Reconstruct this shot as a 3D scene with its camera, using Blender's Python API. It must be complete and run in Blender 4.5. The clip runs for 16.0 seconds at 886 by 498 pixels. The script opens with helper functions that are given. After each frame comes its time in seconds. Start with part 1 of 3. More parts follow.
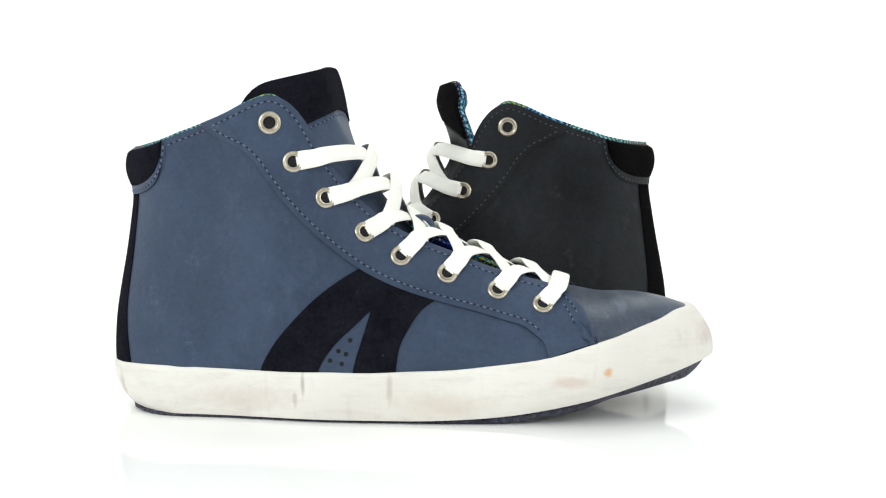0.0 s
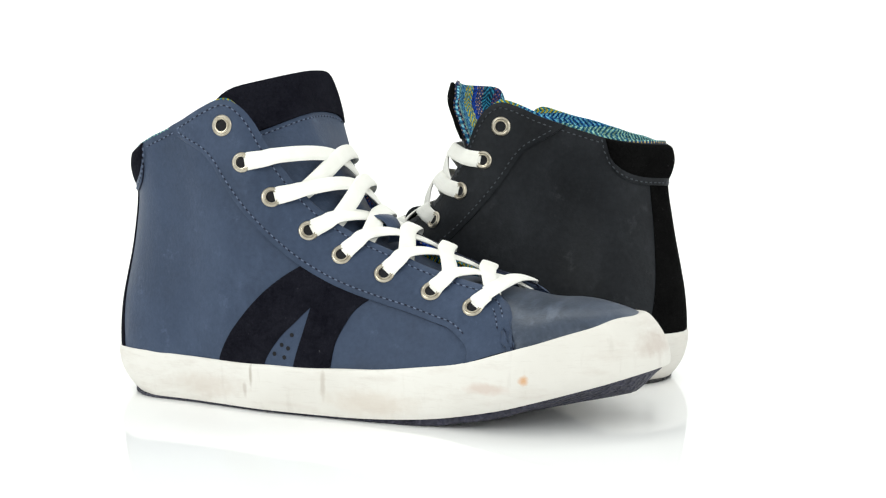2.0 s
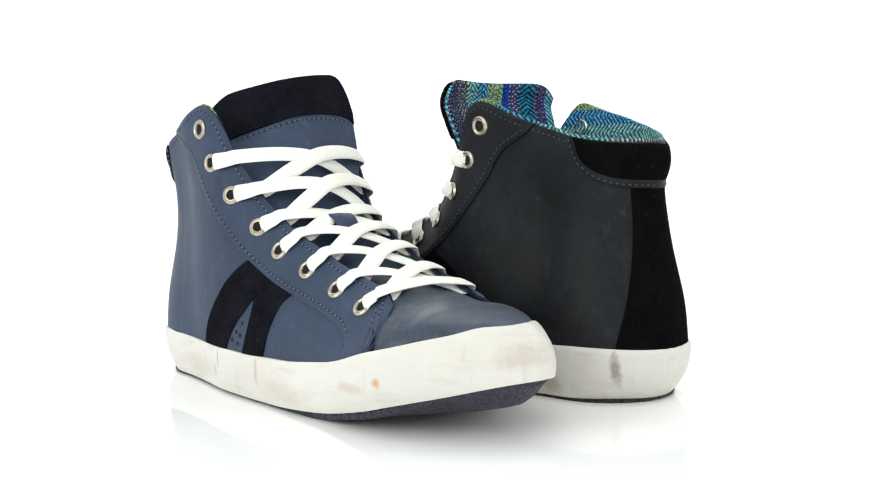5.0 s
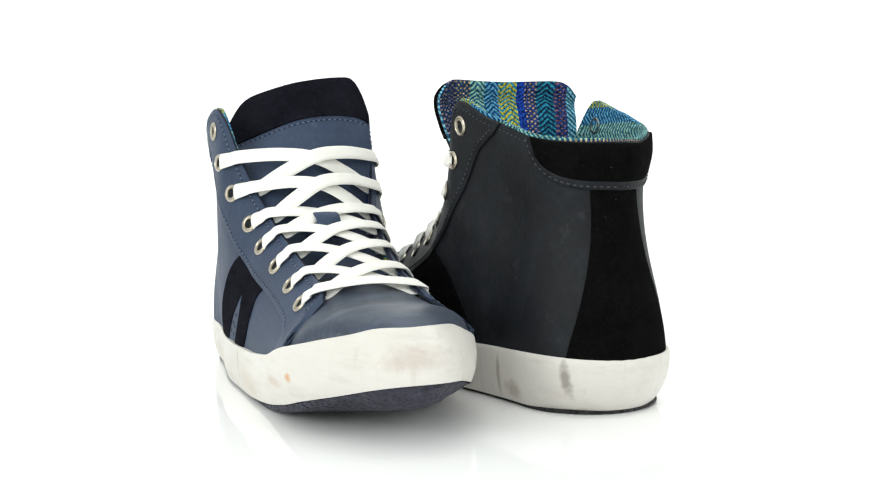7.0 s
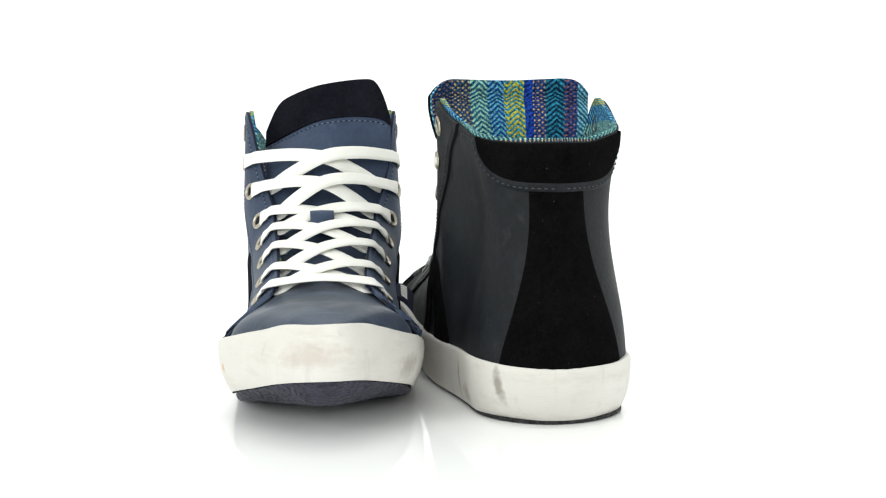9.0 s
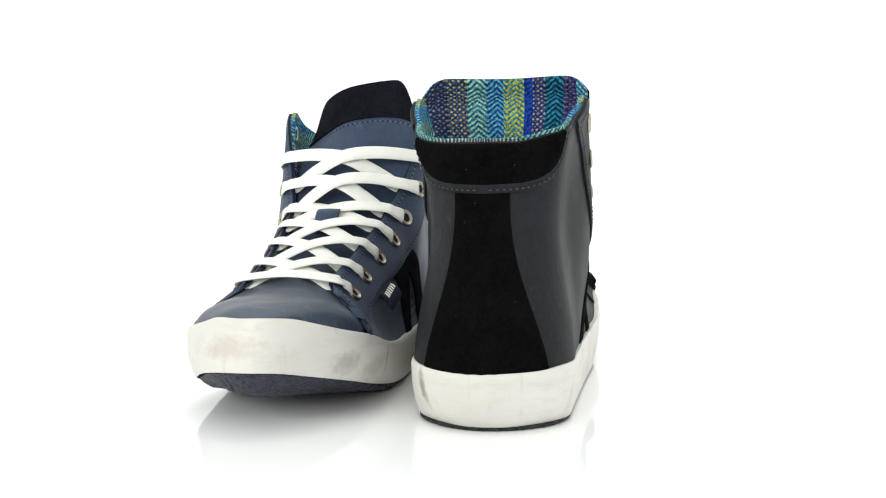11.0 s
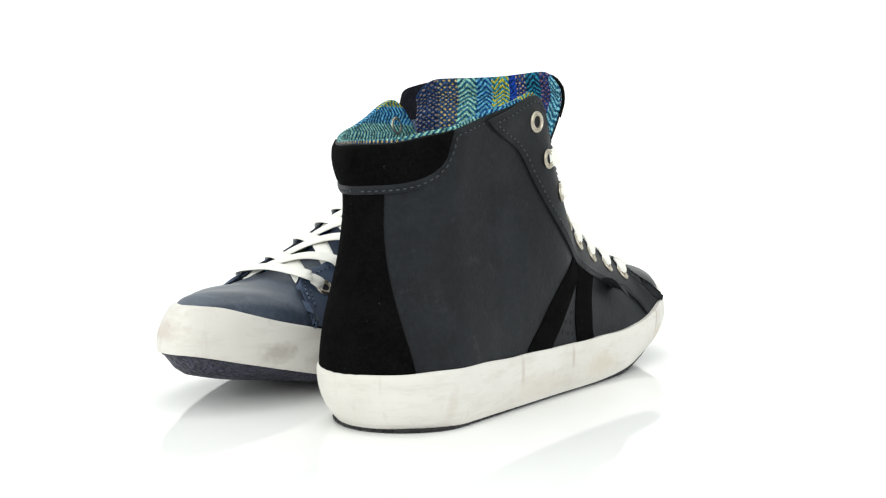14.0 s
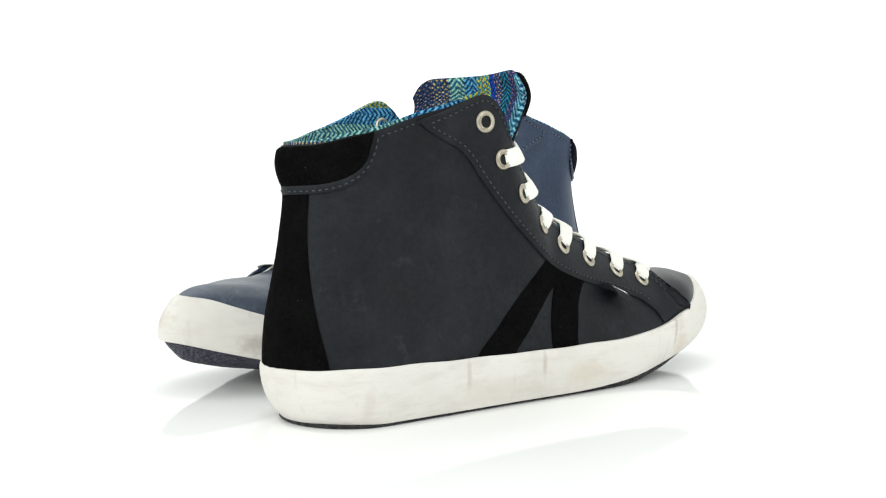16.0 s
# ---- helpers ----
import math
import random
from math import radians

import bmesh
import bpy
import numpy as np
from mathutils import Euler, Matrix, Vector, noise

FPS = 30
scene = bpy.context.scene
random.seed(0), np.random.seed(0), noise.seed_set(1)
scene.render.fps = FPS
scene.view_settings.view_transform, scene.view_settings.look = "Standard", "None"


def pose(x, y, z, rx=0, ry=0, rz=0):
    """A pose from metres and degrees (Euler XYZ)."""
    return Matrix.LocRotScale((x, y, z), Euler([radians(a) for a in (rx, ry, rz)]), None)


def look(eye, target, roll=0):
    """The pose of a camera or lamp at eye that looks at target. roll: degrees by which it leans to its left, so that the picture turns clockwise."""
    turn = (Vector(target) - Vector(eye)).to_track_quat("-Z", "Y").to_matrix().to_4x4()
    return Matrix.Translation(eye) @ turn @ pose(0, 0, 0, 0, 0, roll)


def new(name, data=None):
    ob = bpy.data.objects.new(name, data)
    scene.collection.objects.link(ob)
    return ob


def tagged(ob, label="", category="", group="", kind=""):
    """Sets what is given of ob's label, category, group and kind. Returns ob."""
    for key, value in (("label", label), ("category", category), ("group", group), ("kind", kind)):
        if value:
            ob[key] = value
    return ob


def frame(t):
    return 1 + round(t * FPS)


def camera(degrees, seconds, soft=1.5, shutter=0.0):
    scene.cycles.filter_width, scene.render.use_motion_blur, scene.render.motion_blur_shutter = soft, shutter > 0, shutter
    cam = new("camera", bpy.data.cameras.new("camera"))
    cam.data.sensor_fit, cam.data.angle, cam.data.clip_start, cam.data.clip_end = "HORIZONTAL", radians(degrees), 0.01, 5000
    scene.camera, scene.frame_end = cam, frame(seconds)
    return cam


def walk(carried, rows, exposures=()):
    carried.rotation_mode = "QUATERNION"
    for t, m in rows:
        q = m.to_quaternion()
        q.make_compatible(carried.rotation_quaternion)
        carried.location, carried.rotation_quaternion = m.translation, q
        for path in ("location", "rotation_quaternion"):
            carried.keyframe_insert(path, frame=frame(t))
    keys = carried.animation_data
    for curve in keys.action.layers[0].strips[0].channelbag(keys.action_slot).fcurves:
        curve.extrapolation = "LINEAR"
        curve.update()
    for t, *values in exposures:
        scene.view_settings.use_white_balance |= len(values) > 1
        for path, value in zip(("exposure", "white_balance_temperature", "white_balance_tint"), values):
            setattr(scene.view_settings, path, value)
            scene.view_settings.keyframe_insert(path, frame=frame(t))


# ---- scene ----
# ---- camera: stands still before the turning shoes ----
cam = camera(44.0, 16.0, soft=1.2)
EYE = Vector((0.00093, -0.61044, 0.12098))
PITCH = 4.517
cam_pose = look(EYE, EYE + Vector((0, math.cos(radians(PITCH)), -math.sin(radians(PITCH)))), -0.674)
walk(cam, [(0.0, cam_pose), (16.0, cam_pose)])

# the plate under the shoes turns clockwise, seen from above
TURN = -8.6946
NAVY_AT = (-0.16546, -0.05000, -4.206)
BLACK_AT = (0.13110, 0.02994, 175.627)

# ---- light: white studio sweep under even white light ----
world = bpy.data.worlds.new("studio_white")
scene.world = world
world.use_nodes = True
world.node_tree.nodes["Background"].inputs[0].default_value = (0.97, 1.0, 0.98, 1)
world.node_tree.nodes["Background"].inputs[1].default_value = 1.08


def softbox(name, eye, target, size, power):
    lamp = bpy.data.lights.new(name, "AREA")
    lamp.shape, lamp.size, lamp.energy, lamp.color = "SQUARE", size, power, (0.965, 1.0, 0.95)
    ob = new(name, lamp)
    ob.matrix_world = look(eye, target)
    return ob


# unseen fill lamp, added to lift the rear floor and backdrop to white
softbox("added_backdrop_fill", (0.0, 0.9, 2.2), (0, 2.2, 0.6), 1.2, 16)
softbox("softbox_left", (-1.3, -1.1, 0.7), (0, 0, 0.08), 0.7, 9)
softbox("softbox_right", (1.4, -1.1, 0.8), (0, 0, 0.08), 0.7, 5)
scene.view_settings.exposure = 0.05


# ---- materials ----
def material(name):
    m = bpy.data.materials.new(name)
    m.use_nodes = True
    nt = m.node_tree
    return m, nt, nt.nodes["Principled BSDF"]


def node(nt, kind, **values):
    n = nt.nodes.new(kind)
    for k, v in values.items():
        n.inputs[k].default_value = v
    return n


def coords(nt, output="Object"):
    return nt.nodes.new("ShaderNodeTexCoord").outputs[output]


def noise_tex(nt, vec, scale, detail=4.0, rough=0.55):
    n = node(nt, "ShaderNodeTexNoise", Scale=scale, Detail=detail, Roughness=rough)
    nt.links.new(vec, n.inputs["Vector"])
    return n.outputs["Fac"]


def ramp(nt, fac, stops, interpolation="LINEAR"):
    r = nt.nodes.new("ShaderNodeValToRGB")
    r.color_ramp.interpolation = interpolation
    els = r.color_ramp.elements
    while len(els) < len(stops):
        els.new(0.5)
    for e, (pos, col) in zip(els, stops):
        e.position = pos
        e.color = (*col, 1) if len(col) == 3 else col
    nt.links.new(fac, r.inputs["Fac"])
    return r.outputs["Color"]


def mix(nt, fac, a, b, mode="MIX"):
    m = nt.nodes.new("ShaderNodeMix")
    m.data_type, m.blend_type = "RGBA", mode
    for sock, val in ((m.inputs[0], fac), (m.inputs[6], a), (m.inputs[7], b)):
        if hasattr(val, "is_linked"):
            nt.links.new(val, sock)
        elif isinstance(val, (int, float)):
            sock.default_value = val
        else:
            sock.default_value = (*val, 1)
    return m.outputs[2]


def maths(nt, op, a, b=None):
    m = nt.nodes.new("ShaderNodeMath")
    m.operation = op
    for sock, val in ((m.inputs[0], a), (m.inputs[1], b)):
        if val is None:
            continue
        if hasattr(val, "is_linked"):
            nt.links.new(val, sock)
        else:
            sock.default_value = val
    return m.outputs[0]


def bump(nt, bsdf, height, strength, dist):
    b = node(nt, "ShaderNodeBump", Strength=strength, Distance=dist)
    nt.links.new(height, b.inputs["Height"])
    nt.links.new(b.outputs["Normal"], bsdf.inputs["Normal"])


def leather(name, dark, mid, light, rough, creased=False, nap=0.0):
    m, nt, b = material(name)
    v = coords(nt)
    big = noise_tex(nt, v, 22, 5, 0.6)
    fine = noise_tex(nt, v, 420, 3, 0.6)
    col = ramp(nt, big, [(0.30, dark), (0.5, mid), (0.72, light)])
    col = mix(nt, 0.22, col, ramp(nt, fine, [(0.36, dark), (0.64, light)]))
    scuff = ramp(nt, noise_tex(nt, v, 75, 8, 0.75), [(0.60, (0, 0, 0)), (0.78, (1, 1, 1))])
    col = mix(nt, maths(nt, "MULTIPLY", scuff, 0.45), col, [min(1, c * 1.9 + 0.02) for c in light])
    brush = nt.nodes.new("ShaderNodeMapping")
    brush.inputs["Rotation"].default_value = (0.3, 0.5, 0.2)
    brush.inputs["Scale"].default_value = (2.0, 2.0, 1.3)
    nt.links.new(v, brush.inputs["Vector"])
    rub = ramp(nt, noise_tex(nt, brush.outputs["Vector"], 30, 9, 0.72), [(0.52, (0, 0, 0)), (0.76, (1, 1, 1))])
    col = mix(nt, maths(nt, "MULTIPLY", rub, 0.42), col, [min(1, c * 1.35 + 0.006) for c in light])
    if creased:
        mp = nt.nodes.new("ShaderNodeMapping")
        mp.inputs["Scale"].default_value = (9.0, 1.4, 9.0)
        nt.links.new(v, mp.inputs["Vector"])
        crease = ramp(nt, noise_tex(nt, mp.outputs["Vector"], 16, 6, 0.65), [(0.52, (0, 0, 0)), (0.70, (1, 1, 1))])
        col = mix(nt, maths(nt, "MULTIPLY", crease, 0.5), col, [c * 1.5 + 0.012 for c in light])
    nt.links.new(col, b.inputs["Base Color"])
    nt.links.new(ramp(nt, big, [(0.3, (rough - 0.08,) * 3), (0.7, (rough + 0.1,) * 3)]), b.inputs["Roughness"])
    b.inputs["Specular IOR Level"].default_value = 0.26 if creased else 0.13
    b.inputs["Sheen Weight"].default_value = nap
    b.inputs["Sheen Roughness"].default_value = 0.45
    bump(nt, b, mix(nt, 0.5, noise_tex(nt, v, 700, 3, 0.6), noise_tex(nt, v, 60, 4, 0.6)), 0.3 if creased else 0.55, 0.0008)
    return m


def suede(name, dark, light):
    m, nt, b = material(name)
    v = coords(nt)
    fine = noise_tex(nt, v, 560, 4, 0.75)
    big = noise_tex(nt, v, 60, 6, 0.7)
    col = mix(nt, 0.5, ramp(nt, fine, [(0.3, dark), (0.75, light)]), ramp(nt, big, [(0.3, dark), (0.7, light)]))
    lint = ramp(nt, noise_tex(nt, v, 520, 2, 0.5), [(0.74, (0, 0, 0)), (0.80, (1, 1, 1))])
    col = mix(nt, maths(nt, "MULTIPLY", lint, 0.3), col, (0.16, 0.16, 0.17))
    nt.links.new(col, b.inputs["Base Color"])
    b.inputs["Roughness"].default_value = 0.95
    b.inputs["Specular IOR Level"].default_value = 0.02
    bump(nt, b, mix(nt, 0.45, fine, noise_tex(nt, v, 170, 4, 0.7)), 1.0, 0.0022)
    return m


def spot(nt, vec, at, radius, stretch=(1, 1, 1)):
    """1 at a place on the thing, falling to 0 over the radius, with a ragged edge."""
    mp = nt.nodes.new("ShaderNodeMapping")
    mp.inputs["Location"].default_value = [-a * s for a, s in zip(at, stretch)]
    mp.inputs["Scale"].default_value = stretch
    nt.links.new(vec, mp.inputs["Vector"])
    ln = nt.nodes.new("ShaderNodeVectorMath")
    ln.operation = "LENGTH"
    nt.links.new(mp.outputs["Vector"], ln.inputs[0])
    d = maths(nt, "DIVIDE", ln.outputs["Value"], radius)
    d = maths(nt, "ADD", d, maths(nt, "MULTIPLY", maths(nt, "SUBTRACT", noise_tex(nt, vec, 260, 4), 0.5), 0.9))
    return ramp(nt, d, [(0.35, (1, 1, 1)), (1.0, (0, 0, 0))])


def rubber_white(name, marks):
    m, nt, b = material(name)
    v = coords(nt)
    base = ramp(nt, noise_tex(nt, v, 14, 5), [(0.35, (0.645, 0.62, 0.575)), (0.65, (0.735, 0.715, 0.675))])
    mp = nt.nodes.new("ShaderNodeMapping")
    mp.inputs["Scale"].default_value = (1.0, 1.0, 4.0)
    nt.links.new(v, mp.inputs["Vector"])
    smear = ramp(nt, noise_tex(nt, mp.outputs["Vector"], 38, 7, 0.68), [(0.50, (0, 0, 0)), (0.68, (1, 1, 1))])
    col = mix(nt, maths(nt, "MULTIPLY", smear, 0.36), base, (0.54, 0.48, 0.43))
    mp2 = nt.nodes.new("ShaderNodeMapping")
    mp2.inputs["Scale"].default_value = (6.0, 6.0, 0.7)
    nt.links.new(v, mp2.inputs["Vector"])
    crack = ramp(nt, noise_tex(nt, mp2.outputs["Vector"], 26, 6, 0.6), [(0.60, (0, 0, 0)), (0.70, (1, 1, 1))])
    col = mix(nt, maths(nt, "MULTIPLY", crack, 0.16), col, (0.38, 0.33, 0.29))
    mp3 = nt.nodes.new("ShaderNodeMapping")
    mp3.inputs["Scale"].default_value = (1.0, 1.0, 9.0)
    nt.links.new(v, mp3.inputs["Vector"])
    streak = ramp(nt, noise_tex(nt, mp3.outputs["Vector"], 70, 8, 0.75), [(0.55, (0, 0, 0)), (0.70, (1, 1, 1))])
    col = mix(nt, maths(nt, "MULTIPLY", streak, 0.2), col, (0.40, 0.36, 0.31))
    for at, radius, stretch, tint, amount in marks:
        col = mix(nt, maths(nt, "MULTIPLY", spot(nt, v, at, radius, stretch), amount), col, tint)
    nt.links.new(col, b.inputs["Base Color"])
    b.inputs["Roughness"].default_value = 0.5
    b.inputs["Specular IOR Level"].default_value = 0.3
    bump(nt, b, mix(nt, 0.5, noise_tex(nt, v, 45, 4), noise_tex(nt, v, 420, 3)), 0.25, 0.0008)
    return m


def rubber_dark(name, col):
    m, nt, b = material(name)
    v = coords(nt)
    w = node(nt, "ShaderNodeTexVoronoi", Scale=380.0)
    nt.links.new(v, w.inputs["Vector"])
    n = noise_tex(nt, v, 160, 4)
    nt.links.new(ramp(nt, n, [(0.3, [c * 0.7 for c in col]), (0.7, [c * 1.4 for c in col])]), b.inputs["Base Color"])
    b.inputs["Roughness"].default_value = 0.6
    bump(nt, b, w.outputs["Distance"], 1.0, 0.003)
    return m


def cotton(name):
    m, nt, b = material(name)
    v = coords(nt)
    n = noise_tex(nt, v, 60, 3)
    col = ramp(nt, n, [(0.3, (0.83, 0.82, 0.765)), (0.7, (0.91, 0.905, 0.855))])
    nt.links.new(col, b.inputs["Base Color"])
    b.inputs["Roughness"].default_value = 0.9
    b.inputs["Specular IOR Level"].default_value = 0.1
    uv = coords(nt, "UV")
    sep = nt.nodes.new("ShaderNodeSeparateXYZ")
    nt.links.new(uv, sep.inputs[0])
    across = maths(nt, "ABSOLUTE", maths(nt, "SUBTRACT", maths(nt, "FRACT", maths(nt, "DIVIDE", sep.outputs[0], 0.0011)), 0.5))
    along = maths(nt, "ABSOLUTE", maths(nt, "SUBTRACT", maths(nt, "FRACT", maths(nt, "DIVIDE", maths(nt, "ADD", sep.outputs[1], across), 0.0012)), 0.5))
    weave = maths(nt, "ADD", across, maths(nt, "MULTIPLY", along, 0.5))
    bump(nt, b, mix(nt, 0.5, weave, noise_tex(nt, v, 900, 3)), 0.45, 0.0005)
    return m


def herringbone(name):
    """Woven wool in lengthwise bands of blue, teal, yellow and rust, with zigzag threads; u runs across the bands, in metres."""
    m, nt, b = material(name)
    sep = nt.nodes.new("ShaderNodeSeparateXYZ")
    nt.links.new(coords(nt, "UV"), sep.inputs[0])
    u, v = sep.outputs[0], sep.outputs[1]
    band = maths(nt, "FRACT", maths(nt, "DIVIDE", u, 0.084))
    at = (0.0, 0.13, 0.25, 0.37, 0.48, 0.61, 0.665, 0.745, 0.86, 0.94)
    first = ((0.012, 0.030, 0.085), (0.025, 0.06, 0.14), (0.02, 0.11, 0.19), (0.008, 0.06, 0.21), (0.42, 0.38, 0.035),
             (0.008, 0.04, 0.30), (0.02, 0.05, 0.18), (0.006, 0.030, 0.07), (0.02, 0.040, 0.14), (0.015, 0.09, 0.18))
    other = ((0.21, 0.165, 0.155), (0.46, 0.33, 0.11), (0.24, 0.46, 0.38), (0.10, 0.34, 0.48), (0.02, 0.22, 0.34),
             (0.015, 0.06, 0.32), (0.46, 0.30, 0.16), (0.02, 0.19, 0.30), (0.20, 0.10, 0.11), (0.16, 0.40, 0.48))
    warm = ramp(nt, band, list(zip(at, first)), "CONSTANT")
    cool = ramp(nt, band, list(zip(at, other)), "CONSTANT")
    tri = maths(nt, "ABSOLUTE", maths(nt, "SUBTRACT", maths(nt, "FRACT", maths(nt, "DIVIDE", u, 0.0105)), 0.5))
    zig = maths(nt, "ADD", maths(nt, "DIVIDE", v, 0.0029), maths(nt, "MULTIPLY", tri, 3.0))
    zig = maths(nt, "ADD", zig, maths(nt, "MULTIPLY", noise_tex(nt, coords(nt), 300, 2), 0.5))
    thread = maths(nt, "ABSOLUTE", maths(nt, "SUBTRACT", maths(nt, "FRACT", zig), 0.5))
    fac = ramp(nt, thread, [(0.19, (0, 0, 0)), (0.30, (1, 1, 1))])
    zag = maths(nt, "SUBTRACT", maths(nt, "DIVIDE", v, 0.0029), maths(nt, "MULTIPLY", tri, 3.0))
    cross = ramp(nt, maths(nt, "ABSOLUTE", maths(nt, "SUBTRACT", maths(nt, "FRACT", zag), 0.5)), [(0.17, (0, 0, 0)), (0.27, (1, 1, 1))])
    dotted = ramp(nt, band, [(a, (d,) * 3) for a, d in zip(at, (1, 1, 0, 0, 0, 0, 1, 0, 1, 0))], "CONSTANT")
    fac = maths(nt, "MAXIMUM", fac, maths(nt, "MULTIPLY", dotted, cross))
    col = mix(nt, fac, cool, warm)
    fleck = ramp(nt, noise_tex(nt, coords(nt), 800, 2), [(0.38, (0.40, 0.40, 0.40)), (0.62, (1.55, 1.55, 1.55))])
    col = mix(nt, 1.0, col, fleck, "MULTIPLY")
    nt.links.new(col, b.inputs["Base Color"])
    b.inputs["Roughness"].default_value = 0.95
    b.inputs["Specular IOR Level"].default_value = 0.1
    bump(nt, b, mix(nt, 0.35, thread, noise_tex(nt, coords(nt), 700, 3)), 1.0, 0.0018)
    return m


def metal(name):
    m, nt, b = material(name)
    v = coords(nt)
    nt.links.new(ramp(nt, noise_tex(nt, v, 300, 3), [(0.3, (0.36, 0.32, 0.25)), (0.7, (0.52, 0.48, 0.40))]), b.inputs["Base Color"])
    b.inputs["Metallic"].default_value = 1.0
    b.inputs["Roughness"].default_value = 0.3
    return m


def plain(name, col, rough=0.8):
    m, nt, b = material(name)
    v = coords(nt)
    nt.links.new(ramp(nt, noise_tex(nt, v, 500, 3), [(0.3, [c * 0.75 for c in col]), (0.7, [c * 1.25 for c in col])]), b.inputs["Base Color"])
    b.inputs["Roughness"].default_value = rough
    b.inputs["Specular IOR Level"].default_value = 0.2
    return m


def gloss_white(name):
    m, nt, b = material(name)
    v = coords(nt)
    nt.links.new(ramp(nt, noise_tex(nt, v, 3, 4), [(0.3, (0.935, 0.935, 0.93)), (0.7, (0.95, 0.95, 0.95))]), b.inputs["Base Color"])
    nt.links.new(ramp(nt, noise_tex(nt, v, 9, 5), [(0.3, (0.05,) * 3), (0.7, (0.09,) * 3)]), b.inputs["Roughness"])
    b.inputs["IOR"].default_value = 1.4
    return m


MAT_SWEEP = gloss_white("white_acrylic")
MAT_LACE = cotton("white_cotton")
MAT_LINING = herringbone("herringbone_wool")
MAT_METAL = metal("aged_nickel")
# near-black paint for the shade inside holes that are not cut
MAT_HOLE_SHADE = plain("painted_hole_shade", (0.012, 0.012, 0.014))
NAVY = dict(
    leather=leather("navy_leather", (0.029, 0.043, 0.075), (0.038, 0.056, 0.098), (0.054, 0.077, 0.128), 0.5, nap=0.07),
    # creased toe leather; base colour lightened to carry the sheen on top
    toe=leather("navy_toe_leather_sheen", (0.027, 0.037, 0.056), (0.045, 0.060, 0.091), (0.074, 0.094, 0.134), 0.40, True, 0.06),
    suede=suede("navy_black_suede", (0.003, 0.003, 0.006), (0.018, 0.0185, 0.026)),
    sole=rubber_white("navy_shoe_white_rubber", [
        ((0.245, -0.052, 0.0255), 0.0028, (1, 0.5, 1), (0.62, 0.30, 0.10), 0.9),
        ((0.293, -0.012, 0.038), 0.011, (1, 0.6, 1.5), (0.42, 0.31, 0.26), 0.4),
        ((0.290, -0.016, 0.040), 0.0022, (1, 1, 1), (0.12, 0.09, 0.08), 0.7),
        ((0.228, -0.053, 0.021), 0.011, (0.9, 0.4, 3.2), (0.58, 0.46, 0.40), 0.6),
        ((0.222, 0.046, 0.022), 0.012, (8, 0.3, 1), (0.34, 0.29, 0.25), 0.55),
        ((0.262, 0.036, 0.026), 0.009, (0.8, 0.5, 1.3), (0.24, 0.20, 0.17), 0.45),
        ((0.236, 0.042, 0.020), 0.010, (0.7, 0.5, 1.3), (0.34, 0.29, 0.25), 0.4),
        ((0.104, -0.048, 0.019), 0.0075, (6, 0.3, 1), (0.34, 0.29, 0.24), 0.6),
        ((0.100, -0.047, 0.011), 0.005, (3, 0.3, 1), (0.40, 0.34, 0.30), 0.5),
        ((0.145, -0.051, 0.017), 0.009, (5, 0.3, 1), (0.42, 0.36, 0.31), 0.5),
        ((0.009, -0.014, 0.012), 0.013, (5, 0.3, 1), (0.42, 0.36, 0.31), 0.55),
        ((0.075, -0.038, 0.011), 0.014, (0.5, 0.3, 1.8), (0.58, 0.51, 0.45), 0.5),
        ((0.170, -0.052, 0.010), 0.014, (0.5, 0.3, 1.8), (0.60, 0.53, 0.46), 0.5)]),
    tread=rubber_dark("navy_rubber", (0.030, 0.030, 0.052)),
    thread=plain("blue_grey_thread", (0.115, 0.148, 0.22)),
    # colour of the label tab; on panel rims and stitch gaps it paints shade
    dark=plain("navy_tab_and_seam_shade", (0.014, 0.017, 0.032)))
